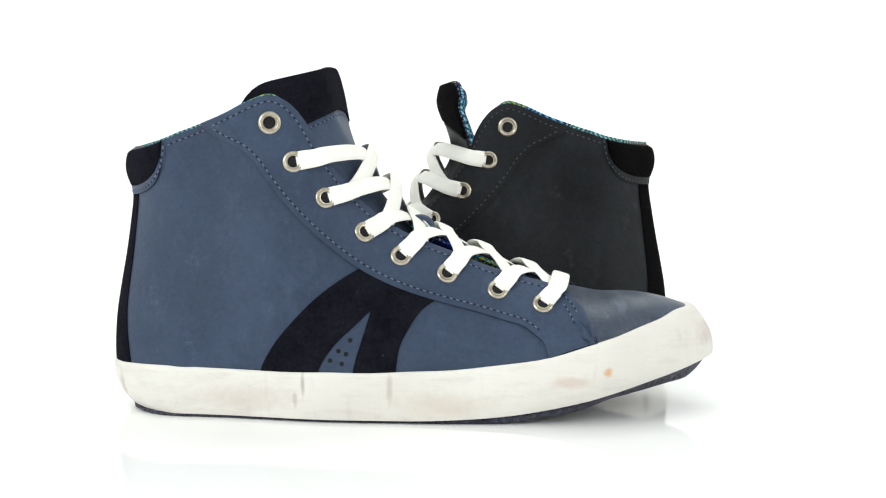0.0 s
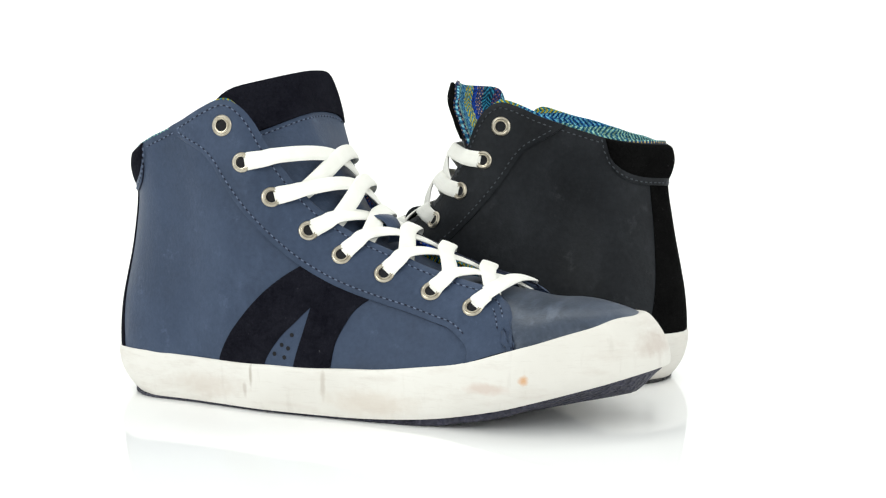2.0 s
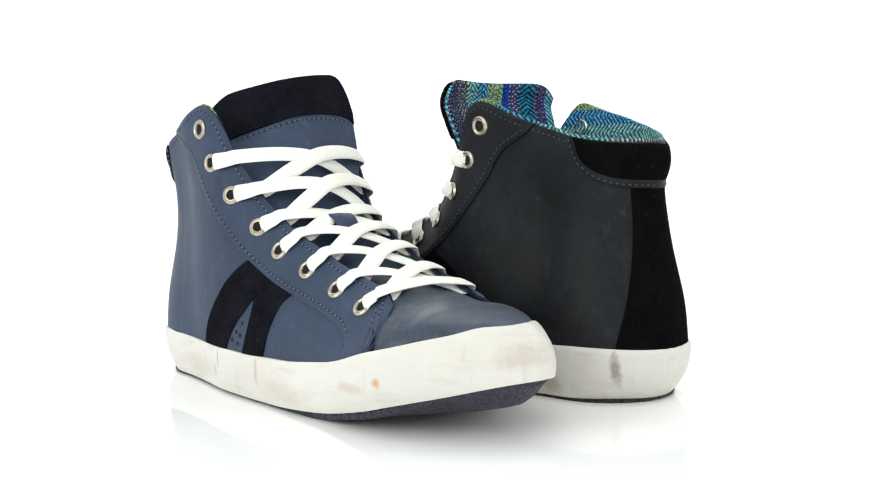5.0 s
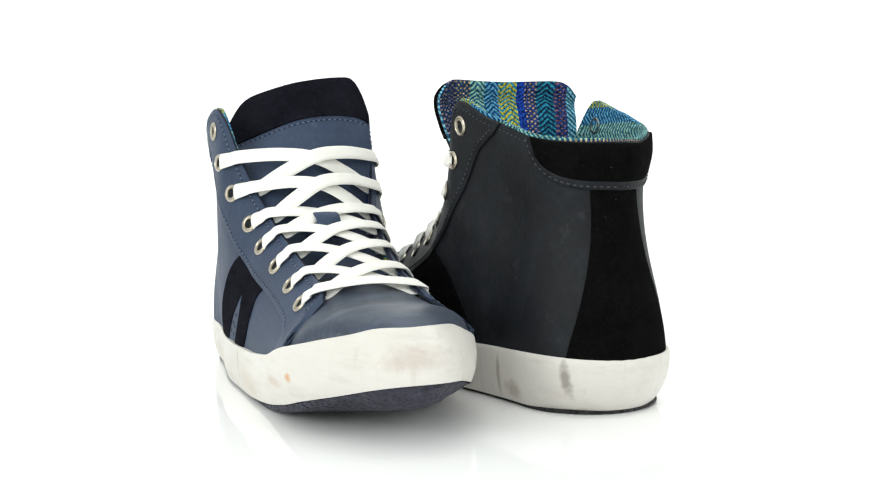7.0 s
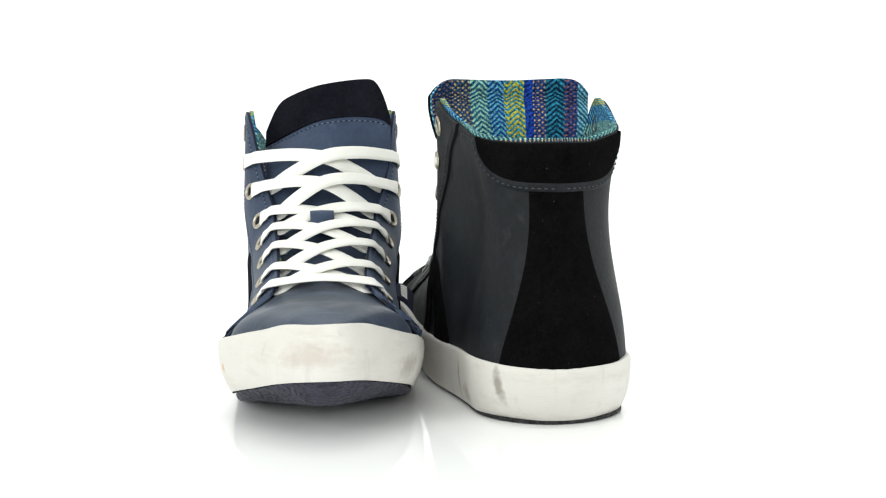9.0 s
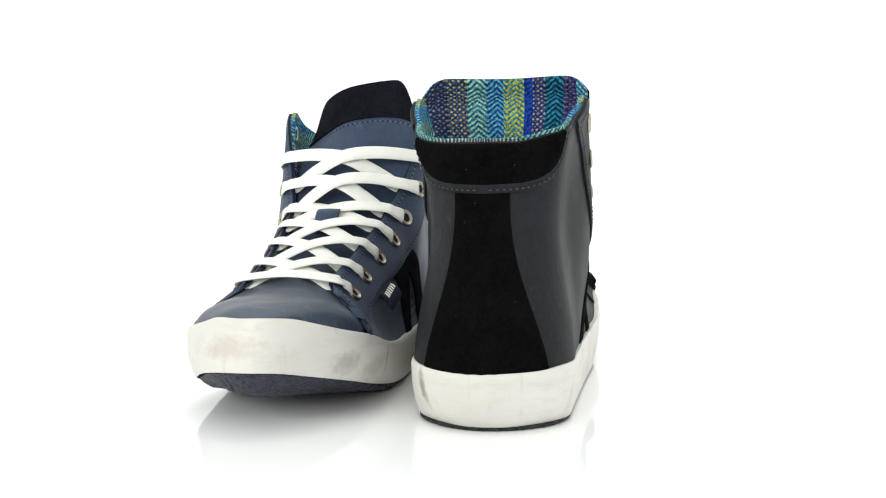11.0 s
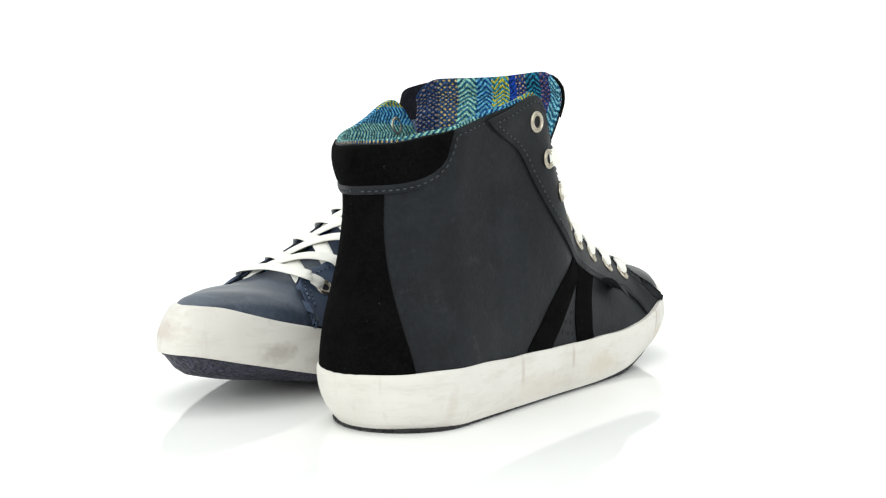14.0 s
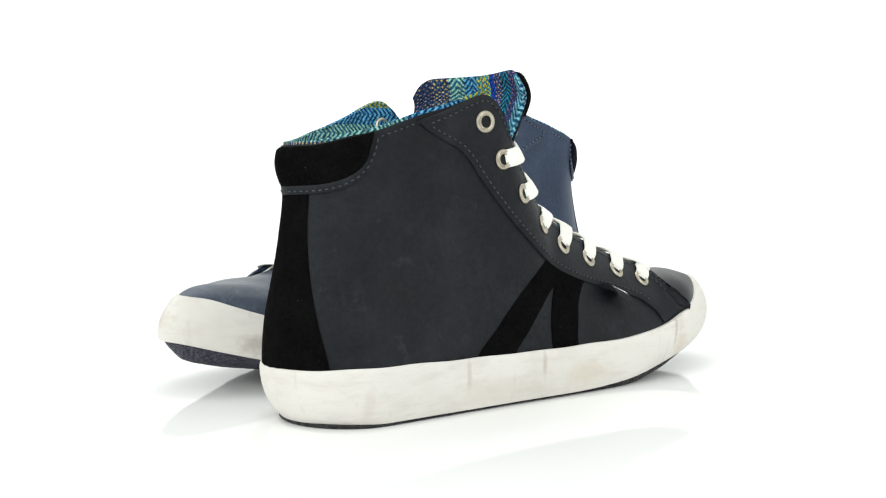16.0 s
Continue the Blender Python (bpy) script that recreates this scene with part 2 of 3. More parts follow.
BLACK = dict(
    leather=leather("charcoal_leather", (0.0058, 0.0068, 0.0086), (0.0108, 0.0124, 0.0152), (0.0205, 0.023, 0.0272), 0.5),
    toe=leather("charcoal_toe_leather", (0.0075, 0.009, 0.0115), (0.013, 0.015, 0.018), (0.022, 0.025, 0.029), 0.42, True),
    suede=suede("black_suede", (0.0012, 0.0012, 0.0013), (0.0075, 0.0075, 0.0075)),
    sole=rubber_white("charcoal_shoe_white_rubber", [
        ((0.014, 0.030, 0.018), 0.011, (4, 0.3, 1), (0.20, 0.17, 0.14), 0.7),
        ((0.060, 0.038, 0.014), 0.013, (7, 0.3, 1), (0.30, 0.25, 0.21), 0.6),
        ((0.048, 0.038, 0.008), 0.007, (0.8, 0.4, 1.2), (0.34, 0.27, 0.22), 0.55),
        ((0.228, -0.045, 0.026), 0.011, (7, 0.3, 1), (0.42, 0.35, 0.28), 0.6),
        ((0.235, -0.043, 0.018), 0.009, (1, 0.4, 1.2), (0.60, 0.50, 0.38), 0.5),
        ((0.132, -0.0505, 0.019), 0.009, (5, 0.3, 1), (0.46, 0.39, 0.33), 0.55),
        ((0.085, -0.044, 0.019), 0.010, (5, 0.3, 1), (0.50, 0.43, 0.37), 0.5),
        ((0.030, -0.040, 0.012), 0.011, (3, 0.3, 1), (0.62, 0.56, 0.50), 0.5),
        ((0.160, -0.0515, 0.011), 0.012, (0.6, 0.3, 1.4), (0.60, 0.53, 0.42), 0.5),
        ((0.100, -0.048, 0.009), 0.016, (0.5, 0.3, 1.8), (0.60, 0.53, 0.46), 0.4)]),
    tread=rubber_dark("black_rubber", (0.012, 0.012, 0.014)),
    thread=plain("grey_thread", (0.055, 0.062, 0.072)),
    # label tab colour, also painted shade at panel rims and stitch gaps
    dark=plain("charcoal_tab_and_seam_shade", (0.010, 0.011, 0.013)))


# ---- the white sweep: one sheet, flat under the shoes and rising far behind them ----
def build_sweep():
    bm = bmesh.new()
    prof = [(-4.0, 0.0), (1.4, 0.0)]
    prof += [(1.4 + 1.2 * math.sin(a), 1.2 - 1.2 * math.cos(a)) for a in np.linspace(0.1, math.pi / 2, 18)]
    prof += [(2.6, 4.0)]
    rows = [[bm.verts.new((x, y, z)) for x in (-4.5, 4.5)] for y, z in prof]
    for r, s in zip(rows, rows[1:]):
        bm.faces.new((r[0], r[1], s[1], s[0])).smooth = True
    me = bpy.data.meshes.new("floor")
    bm.to_mesh(me)
    me.materials.append(MAT_SWEEP)
    return tagged(new("floor", me), "seamless glossy white studio floor and backdrop", "floor", kind="structure")


build_sweep()


# ---- the form of the shoe, in millimetres: x from heel to toe, y to the outer side, z up ----
def table(*pairs):
    xs = np.array([p[0] for p in pairs], float)
    ys = np.array([p[1] for p in pairs], float)
    d = np.diff(ys) / np.diff(xs)
    ms = np.concatenate([[d[0]], np.where(d[1:] * d[:-1] > 0, (d[1:] + d[:-1]) / 2, 0), [d[-1]]])
    xl, yl, ml = xs.tolist(), ys.tolist(), ms.tolist()

    def f(x):
        if x <= xl[0]:
            return yl[0]
        if x >= xl[-1]:
            return yl[-1]
        i = 0
        while xl[i + 1] < x:
            i += 1
        h = xl[i + 1] - xl[i]
        u = (x - xl[i]) / h
        return ((2 * u ** 3 - 3 * u ** 2 + 1) * yl[i] + (u ** 3 - 2 * u ** 2 + u) * h * ml[i]
                + (3 * u ** 2 - 2 * u ** 3) * yl[i + 1] + (u ** 3 - u ** 2) * h * ml[i + 1])
    return f


# how the two shoes differ by wear: the rise of the sole band at the heel, the bulge of the inner wall, the spread of its collar
worn = {"lift": 0.0, "bulge": 0.0, "spread": 0.0}


def band_top(x, y=0.0):
    """Height of the sole band's upper edge; lower on the outer side of the forefoot."""
    return band_rise(x) + worn["lift"] * (1 - smooth(60, 230, x)) - 2.2 * smooth(-15, 35, y) * smooth(150, 215, x) * (1 - smooth(235, 297, x))


def smooth(a, b, x):
    u = min(1, max(0, (x - a) / (b - a)))
    return u * u * (3 - 2 * u)


X_HEEL, X_TOE = -1.5, 298.5
band_rise = table((-5, 24.5), (20, 25.5), (50, 25), (81, 24), (119, 24), (146, 24.5), (173, 26), (199, 29), (220, 33), (240, 39), (259, 43.4), (275, 47.5), (284, 49.7), (298, 50.9))
band_low = table((-5, 2.0), (25, 1.6), (146, 1.6), (173, 2.4), (199, 4.5), (224, 9), (250, 15), (277, 22), (295, 27), (300, 28))
tread_low = table((-5, 0), (150, 0), (186, 0.0), (200, 1.0), (212, 3), (237, 5.5), (264, 9.8), (294, 17.5), (300, 19))


def outsole_edge(x):
    """Height of the outsole's lower rim; under the toe the outsole is thin at its rim and bulges down in the middle."""
    return tread_low(x) + (band_low(x) - 1.8 - tread_low(x)) * smooth(205, 262, x)


half_out = table((-3, 41), (40, 40.5), (80, 41), (120, 42), (160, 45), (195, 48), (220, 48.2), (240, 46.6), (270, 39.3), (298.5, 30))
half_in = table((-3, 38.6), (40, 39.4), (62, 41.5), (83, 45), (106, 49), (125, 50.6), (148, 51.2), (170, 51.8), (195, 52.6), (220, 53.8), (240, 53), (270, 46.5), (298.5, 47))
sole_mid = table((0, 0), (120, 0), (200, -2.2), (240, -3.8), (298.5, -2.5))


def sole_y(x, side):
    t = min(1, max(0, (40 - x) / 41.5))
    e = math.sqrt(max(0, 1 - t * t))
    t = min(1, max(0, (x - 235) / 63.5))
    e *= math.sqrt(max(0, 1 - t ** 2.2))
    return sole_mid(x) + side * (half_out(x) if side > 0 else half_in(x)) * e


def sole_loop(n=72):
    """Points of the sole's outline and their outward normals, once round."""
    pts = []
    for side in (1, -1):
        for k in range(n):
            u = k / n if side > 0 else 1 - k / n
            x = X_HEEL + (X_TOE - X_HEEL) * (1 - math.cos(math.pi * u)) / 2
            pts.append((x, sole_y(x, side)))
    out = []
    for k, (x, y) in enumerate(pts):
        a, b = pts[k - 1], pts[(k + 1) % len(pts)]
        t = Vector((b[0] - a[0], b[1] - a[1])).normalized()
        out.append((x, y, -t.y, t.x))
    return out


back_x = table((20, 0.4), (29, 0.2), (48, 1.4), (62, 3.6), (77, 6.3), (90, 8.4), (108, 10.6), (112, 10), (117, 8.9), (122, 8.5), (128, 9.3), (131, 10.2))
edge_rise = table((0, 130), (12, 130.3), (31, 132.5), (45, 136), (57, 140), (71, 145), (80, 149), (88, 152), (92, 152.8), (97, 151.5), (102, 148), (107, 141.5), (112, 131.5), (120, 118), (130, 105), (140, 95.5), (152, 88), (176, 77.8), (191, 71.5), (207, 66.5), (223, 61.8), (231, 57), (237, 47.5), (241, 40))
edge_w = table((0, 36.2), (38, 36.4), (45, 37), (52, 38.4), (60, 40.4), (71, 43), (80, 44.6), (92, 45.6), (102, 44.2), (107, 42.5), (112, 40.3), (120, 36.6), (130, 32.5), (140, 28.8), (152, 27.5), (176, 24.5), (191, 23), (207, 22), (223, 21.5), (231, 26.5), (237, 38), (241, 46))
upper_mid = table((0, 0), (110, 0), (150, -2), (200, -5), (225, -6), (260, -5), (297, -4.5))
heel_round = table((25, 1.0), (51, 0.93), (77, 0.74), (110, 0.6), (130, 0.56))
swell = table((85, 1), (95, 1.6), (117, 5), (134, 6.3), (151, 6), (172, 4.6), (196, 4.2), (217, 2.8), (240, 1.8))


def edge_z(n, side=-1):
    """Height of the collar and throat edge; the outer side of the collar stands a little higher."""
    return edge_rise(n) + (2.4 * smooth(6, 26, n) * (1 - smooth(58, 86, n)) if side > 0 else 0)


def run_of(n):
    """The running parameter round the heel for a nominal distance n from the heel's back."""
    return math.acos(1 - n / 45) if n < 45 else math.pi / 2 + (n - 45) / 45


def upper(a, z):
    """A place on the upper: a runs from the heel's back (0) forwards on the outer (+) or inner (-) side."""
    side, aa = (1 if a >= 0 else -1), abs(a)
    n = 45 * (1 - math.cos(aa)) if aa < math.pi / 2 else 45 + (aa - math.pi / 2) * 45
    m = 45 if n < 25 else n if n > 65 else 45 + (n - 25) ** 2 / 80
    zb, zt = band_top(m) - 3, edge_z(m, side)
    q = min(1.02, max(0, (z - zb) / (zt - zb)))
    yb = abs(sole_y(m, side) - upper_mid(m)) - 2.6 + 1.6 * (1 - smooth(40, 75, m))
    ye = edge_w(m) - (3.2 * smooth(40, 96, m) * (1 - smooth(104, 126, m)) if side > 0 else 0)
    ye += (0.6 * smooth(50, 75, m) + worn["spread"] * smooth(20, 40, m)) * (1 - smooth(72, 96, m)) if side < 0 else 0
    qq = min(1, q)
    w = ye + (yb - ye) * (1 - qq) ** 1.1
    k = smooth(58, 112, m)
    w -= (1 - k) * 6.6 * max(0, math.sin(math.pi * qq ** 1.3)) ** 1.5
    w += (worn["bulge"] if side < 0 else 0.8) * smooth(35, 62, m) * (1 - (smooth(84, 112, m) if worn["bulge"] > 0 else smooth(110, 145, m))) * max(0, math.sin(math.pi * qq))
    w += k * swell(m) * max(0, math.sin(math.pi * qq ** 1.6))
    x = n
    if n < 45:
        xb = back_x(z)
        x = xb + (45 - xb) * n / 45
        c, sn = heel_round(z), math.sin(aa)
        w *= c * sn + (1 - c) * sn ** 3
    x += (0.8 if side > 0 else -2.0) * smooth(50, 95, n)
    return Vector((x, upper_mid(m) + side * w, z))


def on_upper(a, z, off=0.0):
    p = upper(a, z)
    du = upper(a + 0.02, z) - upper(a - 0.02, z)
    dv = upper(a, z + 0.6) - upper(a, z - 0.6)
    nrm = du.cross(dv)
    if nrm.length < 1e-9:
        return p
    nrm.normalize()
    if nrm.dot(p - Vector((min(p.x, 150) * 0.6 + 30, upper_mid(p.x), min(p.z, 60) - 10))) < 0:
        nrm.negate()
    return p + nrm * off


def place(n, z, side, off=0.0):
    return on_upper(side * max(run_of(n), 1e-4), z, off)


def polyline(points, count):
    """Points spread evenly along a smooth curve through the given (n, z) points."""
    ts = [0.0]
    for p, q in zip(points, points[1:]):
        ts.append(ts[-1] + math.dist(p, q))
    fx = table(*[(t, p[0]) for t, p in zip(ts, points)])
    fz = table(*[(t, p[1]) for t, p in zip(ts, points)])
    return [(fx(ts[-1] * k / (count - 1)), fz(ts[-1] * k / (count - 1))) for k in range(count)]


STAY_OUT = [(57, 140), (63, 135.5), (71, 131.5), (79, 127.5), (85, 122), (91, 113.5), (97.5, 105), (106, 95), (116, 85), (126, 76.5), (136, 69.5), (147, 64), (160, 59), (173, 55), (186, 51.5), (199, 47.5), (207, 45), (213, 41), (217, 37.5), (219, 31)]
STAY_EDGE = [(57, 140), (71, 145), (80, 149), (88, 152), (92, 152.8), (97, 151.5), (102, 148), (107, 141.5), (112, 131.5), (120, 118), (130, 105), (140, 95.5), (152, 88), (176, 77.8), (191, 71.5), (207, 66.5), (223, 61.8), (231, 57), (237, 47.5), (240.5, 38.5)]
EYELETS = [(92.5, 140), (103, 122), (116.5, 105), (133.5, 88.5), (150.5, 77), (172, 68.5), (195.5, 60.5), (216.5, 54)]
EDGES = [(105, 144), (116, 124), (128, 107.5), (143, 93.3), (159, 85), (179, 76), (202, 66.5), (223, 60)]
PATCH_LOW = table((0, 111), (14.5, 112.3), (25, 116), (30.5, 120.5), (33.2, 127), (34, 135))
STRIP_HALF = table((20, 15.5), (28, 14.6), (51, 11), (77, 9.0), (103, 8.2), (112, 8.2))
STRIPE_A = {
    -1: ([(83.6, 20), (84.1, 24), (91.6, 37), (99.6, 46.5), (110.6, 57.5), (121.6, 66), (135.6, 74.5)], [(111.6, 20), (112.6, 25), (120.6, 37), (129.6, 45.5), (137.6, 53), (151.6, 64.5)]),
    1: ([(88, 20), (90, 26), (102, 39.5), (115, 55), (127, 66.5), (138, 74)], [(112, 20), (114, 26), (121.5, 35.5), (129, 46), (137, 55.5), (153, 65)])}
STRIPE_B = {
    -1: ([(128.6, 20), (128.9, 25), (130.1, 30), (133.6, 41), (137.1, 52), (142.6, 68.5)], [(148.6, 20), (148.8, 25), (150.6, 36), (154.6, 44), (160.1, 52), (169.6, 59)]),
    1: ([(138, 20), (138, 26), (137.6, 37), (138, 48), (139, 54), (143, 68.5)], [(155, 20), (155, 26), (156.5, 38), (158, 49), (163, 57), (169, 60)])}
HOLES = {-1: [(127.6, 39), (122.1, 34), (125.6, 32.5), (118.1, 29.5), (123.6, 28)], 1: [(132.5, 42), (126.5, 38), (132, 37), (123.5, 33), (129.5, 31.5), (134, 30.5)]}


class Shoe:
    """Builds one shoe; flip mirrors it into the other of the pair."""

    def __init__(self, name, label, flip, mats, tongue):
        self.root = tagged(new(name), label, "shoe", group="pair of sneakers")
        self.flip, self.mats, self.tongue_form = flip, mats, tongue

    def part(self, name, bm, mat, parent=None, label="", kind=""):
        for v in bm.verts:
            v.co = (v.co.x * 0.0010065, v.co.y * (-0.00099 if self.flip else 0.00099), v.co.z * 0.001)
        if self.flip:
            bmesh.ops.reverse_faces(bm, faces=bm.faces)
        for f in bm.faces:
            f.smooth = True
        me = bpy.data.meshes.new(name)
        bm.to_mesh(me)
        bm.free()
        for m in (mat if isinstance(mat, (list, tuple)) else [mat]):
            me.materials.append(m)
        me.set_sharp_from_angle(angle=radians(50))
        ob = new(name, me)
        ob.parent = parent or self.root
        return tagged(ob, label, kind=kind)


def sheet(bm, grid, closed=False, uv=None):
    """Quads over a grid of vectors; returns the vertices. uv: (u, v) for each grid place."""
    vs = [[bm.verts.new(p) for p in row] for row in grid]
    lay = bm.loops.layers.uv.verify() if uv else None
    spot_of = {}
    if uv:
        for i, row in enumerate(vs):
            for j, v in enumerate(row):
                spot_of[v] = uv[i][j]
    for r, s in zip(vs, vs[1:]):
        n = len(r)
        for j in range(n if closed else n - 1):
            f = bm.faces.new((r[j], r[(j + 1) % n], s[(j + 1) % n], s[j]))
            if uv:
                for lp in f.loops:
                    lp[lay].uv = spot_of[lp.vert]
    return vs


def rim(grid):
    """The border places of a grid, once round."""
    return grid[0][:-1] + [r[-1] for r in grid[:-1]] + grid[-1][:0:-1] + [r[0] for r in grid[:0:-1]]


def panel(bm, nz, surface, off, base=-0.4, soft=0.35):
    """A raised leather panel: nz is a grid of surface parameters; its border turns down to the base offset."""
    rows, cols = len(nz), len(nz[0])
    top = []
    for i, r in enumerate(nz):
        top.append([surface(p, off - (soft if i in (0, rows - 1) or j in (0, cols - 1) else 0)) for j, p in enumerate(r)])
    vs = sheet(bm, top)
    loop = rim(vs)
    low = [bm.verts.new(surface(p, base)) for p in rim(nz)]
    for k in range(len(loop)):
        a, b = loop[k], loop[(k + 1) % len(loop)]
        if a is not b:
            # rim takes any second, darker material: the seam's shadow line painted in
            bm.faces.new((b, a, low[k], low[(k + 1) % len(loop)])).material_index = 1
    bmesh.ops.recalc_face_normals(bm, faces=bm.faces)


def between(left, right, rows, cols):
    """A grid of (n, z) between two curves, with extra lines close to the border."""
    a, b = polyline(left, rows), polyline(right, rows)
    steps = [0, 0.03] + [k / (cols - 1) for k in range(1, cols - 1)] + [0.97, 1]
    return [[(p[0] + (q[0] - p[0]) * s, p[1] + (q[1] - p[1]) * s) for s in steps] for p, q in zip(a, b)]


def stitch_row(bm, pts, nrms, length=1.7, gap=1.5, wide=0.33, high=0.4):
    """Small rounded stitches along a line of places, with needle-hole shade painted as dark discs between."""
    acc = [0.0]
    for p, q in zip(pts, pts[1:]):
        acc.append(acc[-1] + (q - p).length)

    def at(d):
        i = 0
        while i < len(acc) - 2 and acc[i + 1] < d:
            i += 1
        u = (d - acc[i]) / max(1e-6, acc[i + 1] - acc[i])
        return pts[i].lerp(pts[i + 1], u), nrms[i].lerp(nrms[i + 1], u).normalized()
    d = 0.4
    while d + length < acc[-1]:
        rows = []
        for s, k in ((0, 0.35), (0.25, 1), (0.75, 1), (1, 0.35)):
            p, n = at(d + length * s)
            t = (at(min(acc[-1], d + length * s + 0.3))[0] - at(max(0, d + length * s - 0.3))[0]).normalized()
            b = n.cross(t).normalized()
            rows.append([p + b * wide * k - n * 0.3, p + b * wide * 0.7 * k + n * high * k, p - b * wide * 0.7 * k + n * high * k, p - b * wide * k - n * 0.3])
        sheet(bm, rows)
        # flat dark disc standing in for the shaded needle hole
        if d + length + gap < acc[-1]:
            p, n = at(d + length + gap / 2)
            t = (at(d + length + gap)[0] - at(d + length)[0]).normalized()
            b = n.cross(t).normalized()
            bm.faces.new([bm.verts.new(p + n * 0.1 + t * (gap * 0.5 * math.cos(w)) + b * (0.42 * math.sin(w))) for w in (math.pi * i / 4 for i in range(8))]).material_index = 1
        d += length + gap


def stitches_on(bm, line, side, off):
    pts = [place(n, z, side, off) for n, z in line]
    nrms = [(place(n, z, side, off + 1) - p).normalized() for (n, z), p in zip(line, pts)]
    stitch_row(bm, pts, nrms)


def inset_line(line, d):
    """A line of (n, z) moved sideways by d, to the left of its way."""
    out = []
    for k, p in enumerate(line):
        a, b = line[max(0, k - 1)], line[min(len(line) - 1, k + 1)]
        t = Vector((b[0] - a[0], b[1] - a[1])).normalized()
        out.append((p[0] - t.y * d, p[1] + t.x * d))
    return out


# ---- parts of the shoe ----
def build_sole(s):
    loop = sole_loop()
    rows = []
    for v in (0, 0.03, 0.08, 0.16, 0.28, 0.45, 0.62, 0.78, 0.9, 0.965, 1.0):
        row = []
        for x, y, nx, ny in loop:
            heel, toe = 1 - smooth(5, 45, x), smooth(228, 298, x)
            ins = (1.8 + 1.6 * (1 - smooth(20, 120, x))) * (1 - 0.6 * toe) * (1 - v) ** 3.6 + heel * 6.0 * (1 - v) ** 2.2 + toe * 11.0 * v ** 2.0 + (1.0 if v > 0.98 else 0.25 if v > 0.95 else 0)
            ins += 4.8 * smooth(160, 235, x) * ny * ny * (1 - v) ** 2.4
            ins += 0.25 * math.sin(x * 0.31 + y * 0.2) * v * (1 - v) * 2
            zb, zt = band_low(x), band_top(x, y) + 0.15 * math.sin(x * 0.17 + y * 0.11)
            row.append(Vector((x - nx * ins, y - ny * ins, zb + (zt - zb) * v)))
        rows.append(row)
    row = []
    for (x, y, nx, ny), p in zip(loop, rows[-1]):
        row.append(Vector((p.x - nx * 3.5, p.y - ny * 3.5, p.z - 0.4)))
    rows.append(row)
    rows.append([Vector((p.x - 2 * q[2], p.y - 2 * q[3], p.z - 6)) for p, q in zip(row, loop)])
    bm = bmesh.new()
    sheet(bm, rows, closed=True)
    bmesh.ops.recalc_face_normals(bm, faces=bm.faces)
    s.part("sole_band", bm, s.mats["sole"], label="scuffed off-white rubber sidewall of the sole")
    bm = bmesh.new()
    rows = []
    for v, ins in ((1.0, 6.0), (1.0, 4.4), (0.75, 3.4), (0.3, 3.4), (0.0, 4.4)):
        row = []
        for x, y, nx, ny in loop:
            heel, toe = 1 - smooth(5, 45, x), smooth(205, 262, x)
            ix = ins + 6.0 * heel
            iy = ins + 3 * heel + 4.2 * smooth(160, 235, x) * ny * ny + 5.0 * toe * ny * ny * (1 - v)
            row.append(Vector((x - nx * ix, y - ny * iy, outsole_edge(x) + (band_low(x) + 0.4 - outsole_edge(x)) * v)))
        rows.append(row)
    half = len(loop) // 2
    vs = sheet(bm, rows, closed=True)
    low = vs[-1]
    lines = []
    for k in range(1, half):
        a, b = low[k], low[-k]
        mids = []
        for u in (0.2, 0.4, 0.6, 0.8):
            p = Vector(a.co).lerp(b.co, u)
            p.z += (tread_low(p.x) - p.z) * (0.72 if u in (0.2, 0.8) else 1.0) * (1 - smooth(282, 297, p.x))
            mids.append(bm.verts.new(p))
        lines.append([a, *mids, b])
    for r, q in zip(lines, lines[1:]):
        for j in range(5):
            bm.faces.new((r[j], r[j + 1], q[j + 1], q[j]))
    for tip, r in ((low[0], lines[0]), (low[half], lines[-1])):
        for j in range(5):
            bm.faces.new((tip, r[j], r[j + 1]))
    bmesh.ops.recalc_face_normals(bm, faces=bm.faces)
    s.part("outsole", bm, s.mats["tread"], label="dark textured rubber outsole")


def quarter_grid(side, off, lift, rows=40, front=240.5):
    """Places of the upper's wall on one side, from sole to top edge."""
    grid, uv = [], []
    amax = run_of(front)
    cols = [math.pi / 2 * k / 22 for k in range(22)] + [math.pi / 2 + (amax - math.pi / 2) * k / 90 for k in range(91)]
    for i in range(rows + 1):
        r, ru = [], []
        for a in cols:
            n = 45 * (1 - math.cos(a)) if a < math.pi / 2 else 45 + (a - math.pi / 2) * 45
            zb, zt = band_top(n) - 4, edge_z(n, side) + (lift if lift < 0 else lift - (lift + 1.5) * smooth(92, 106, n))
            z = zb + (zt - zb) * (i / rows)
            r.append(on_upper(side * max(a, 1e-4), z, off))
            ru.append((z * 0.001 - 0.026, a * 0.045))
        grid.append(r)
        uv.append(ru)
    return grid, uv


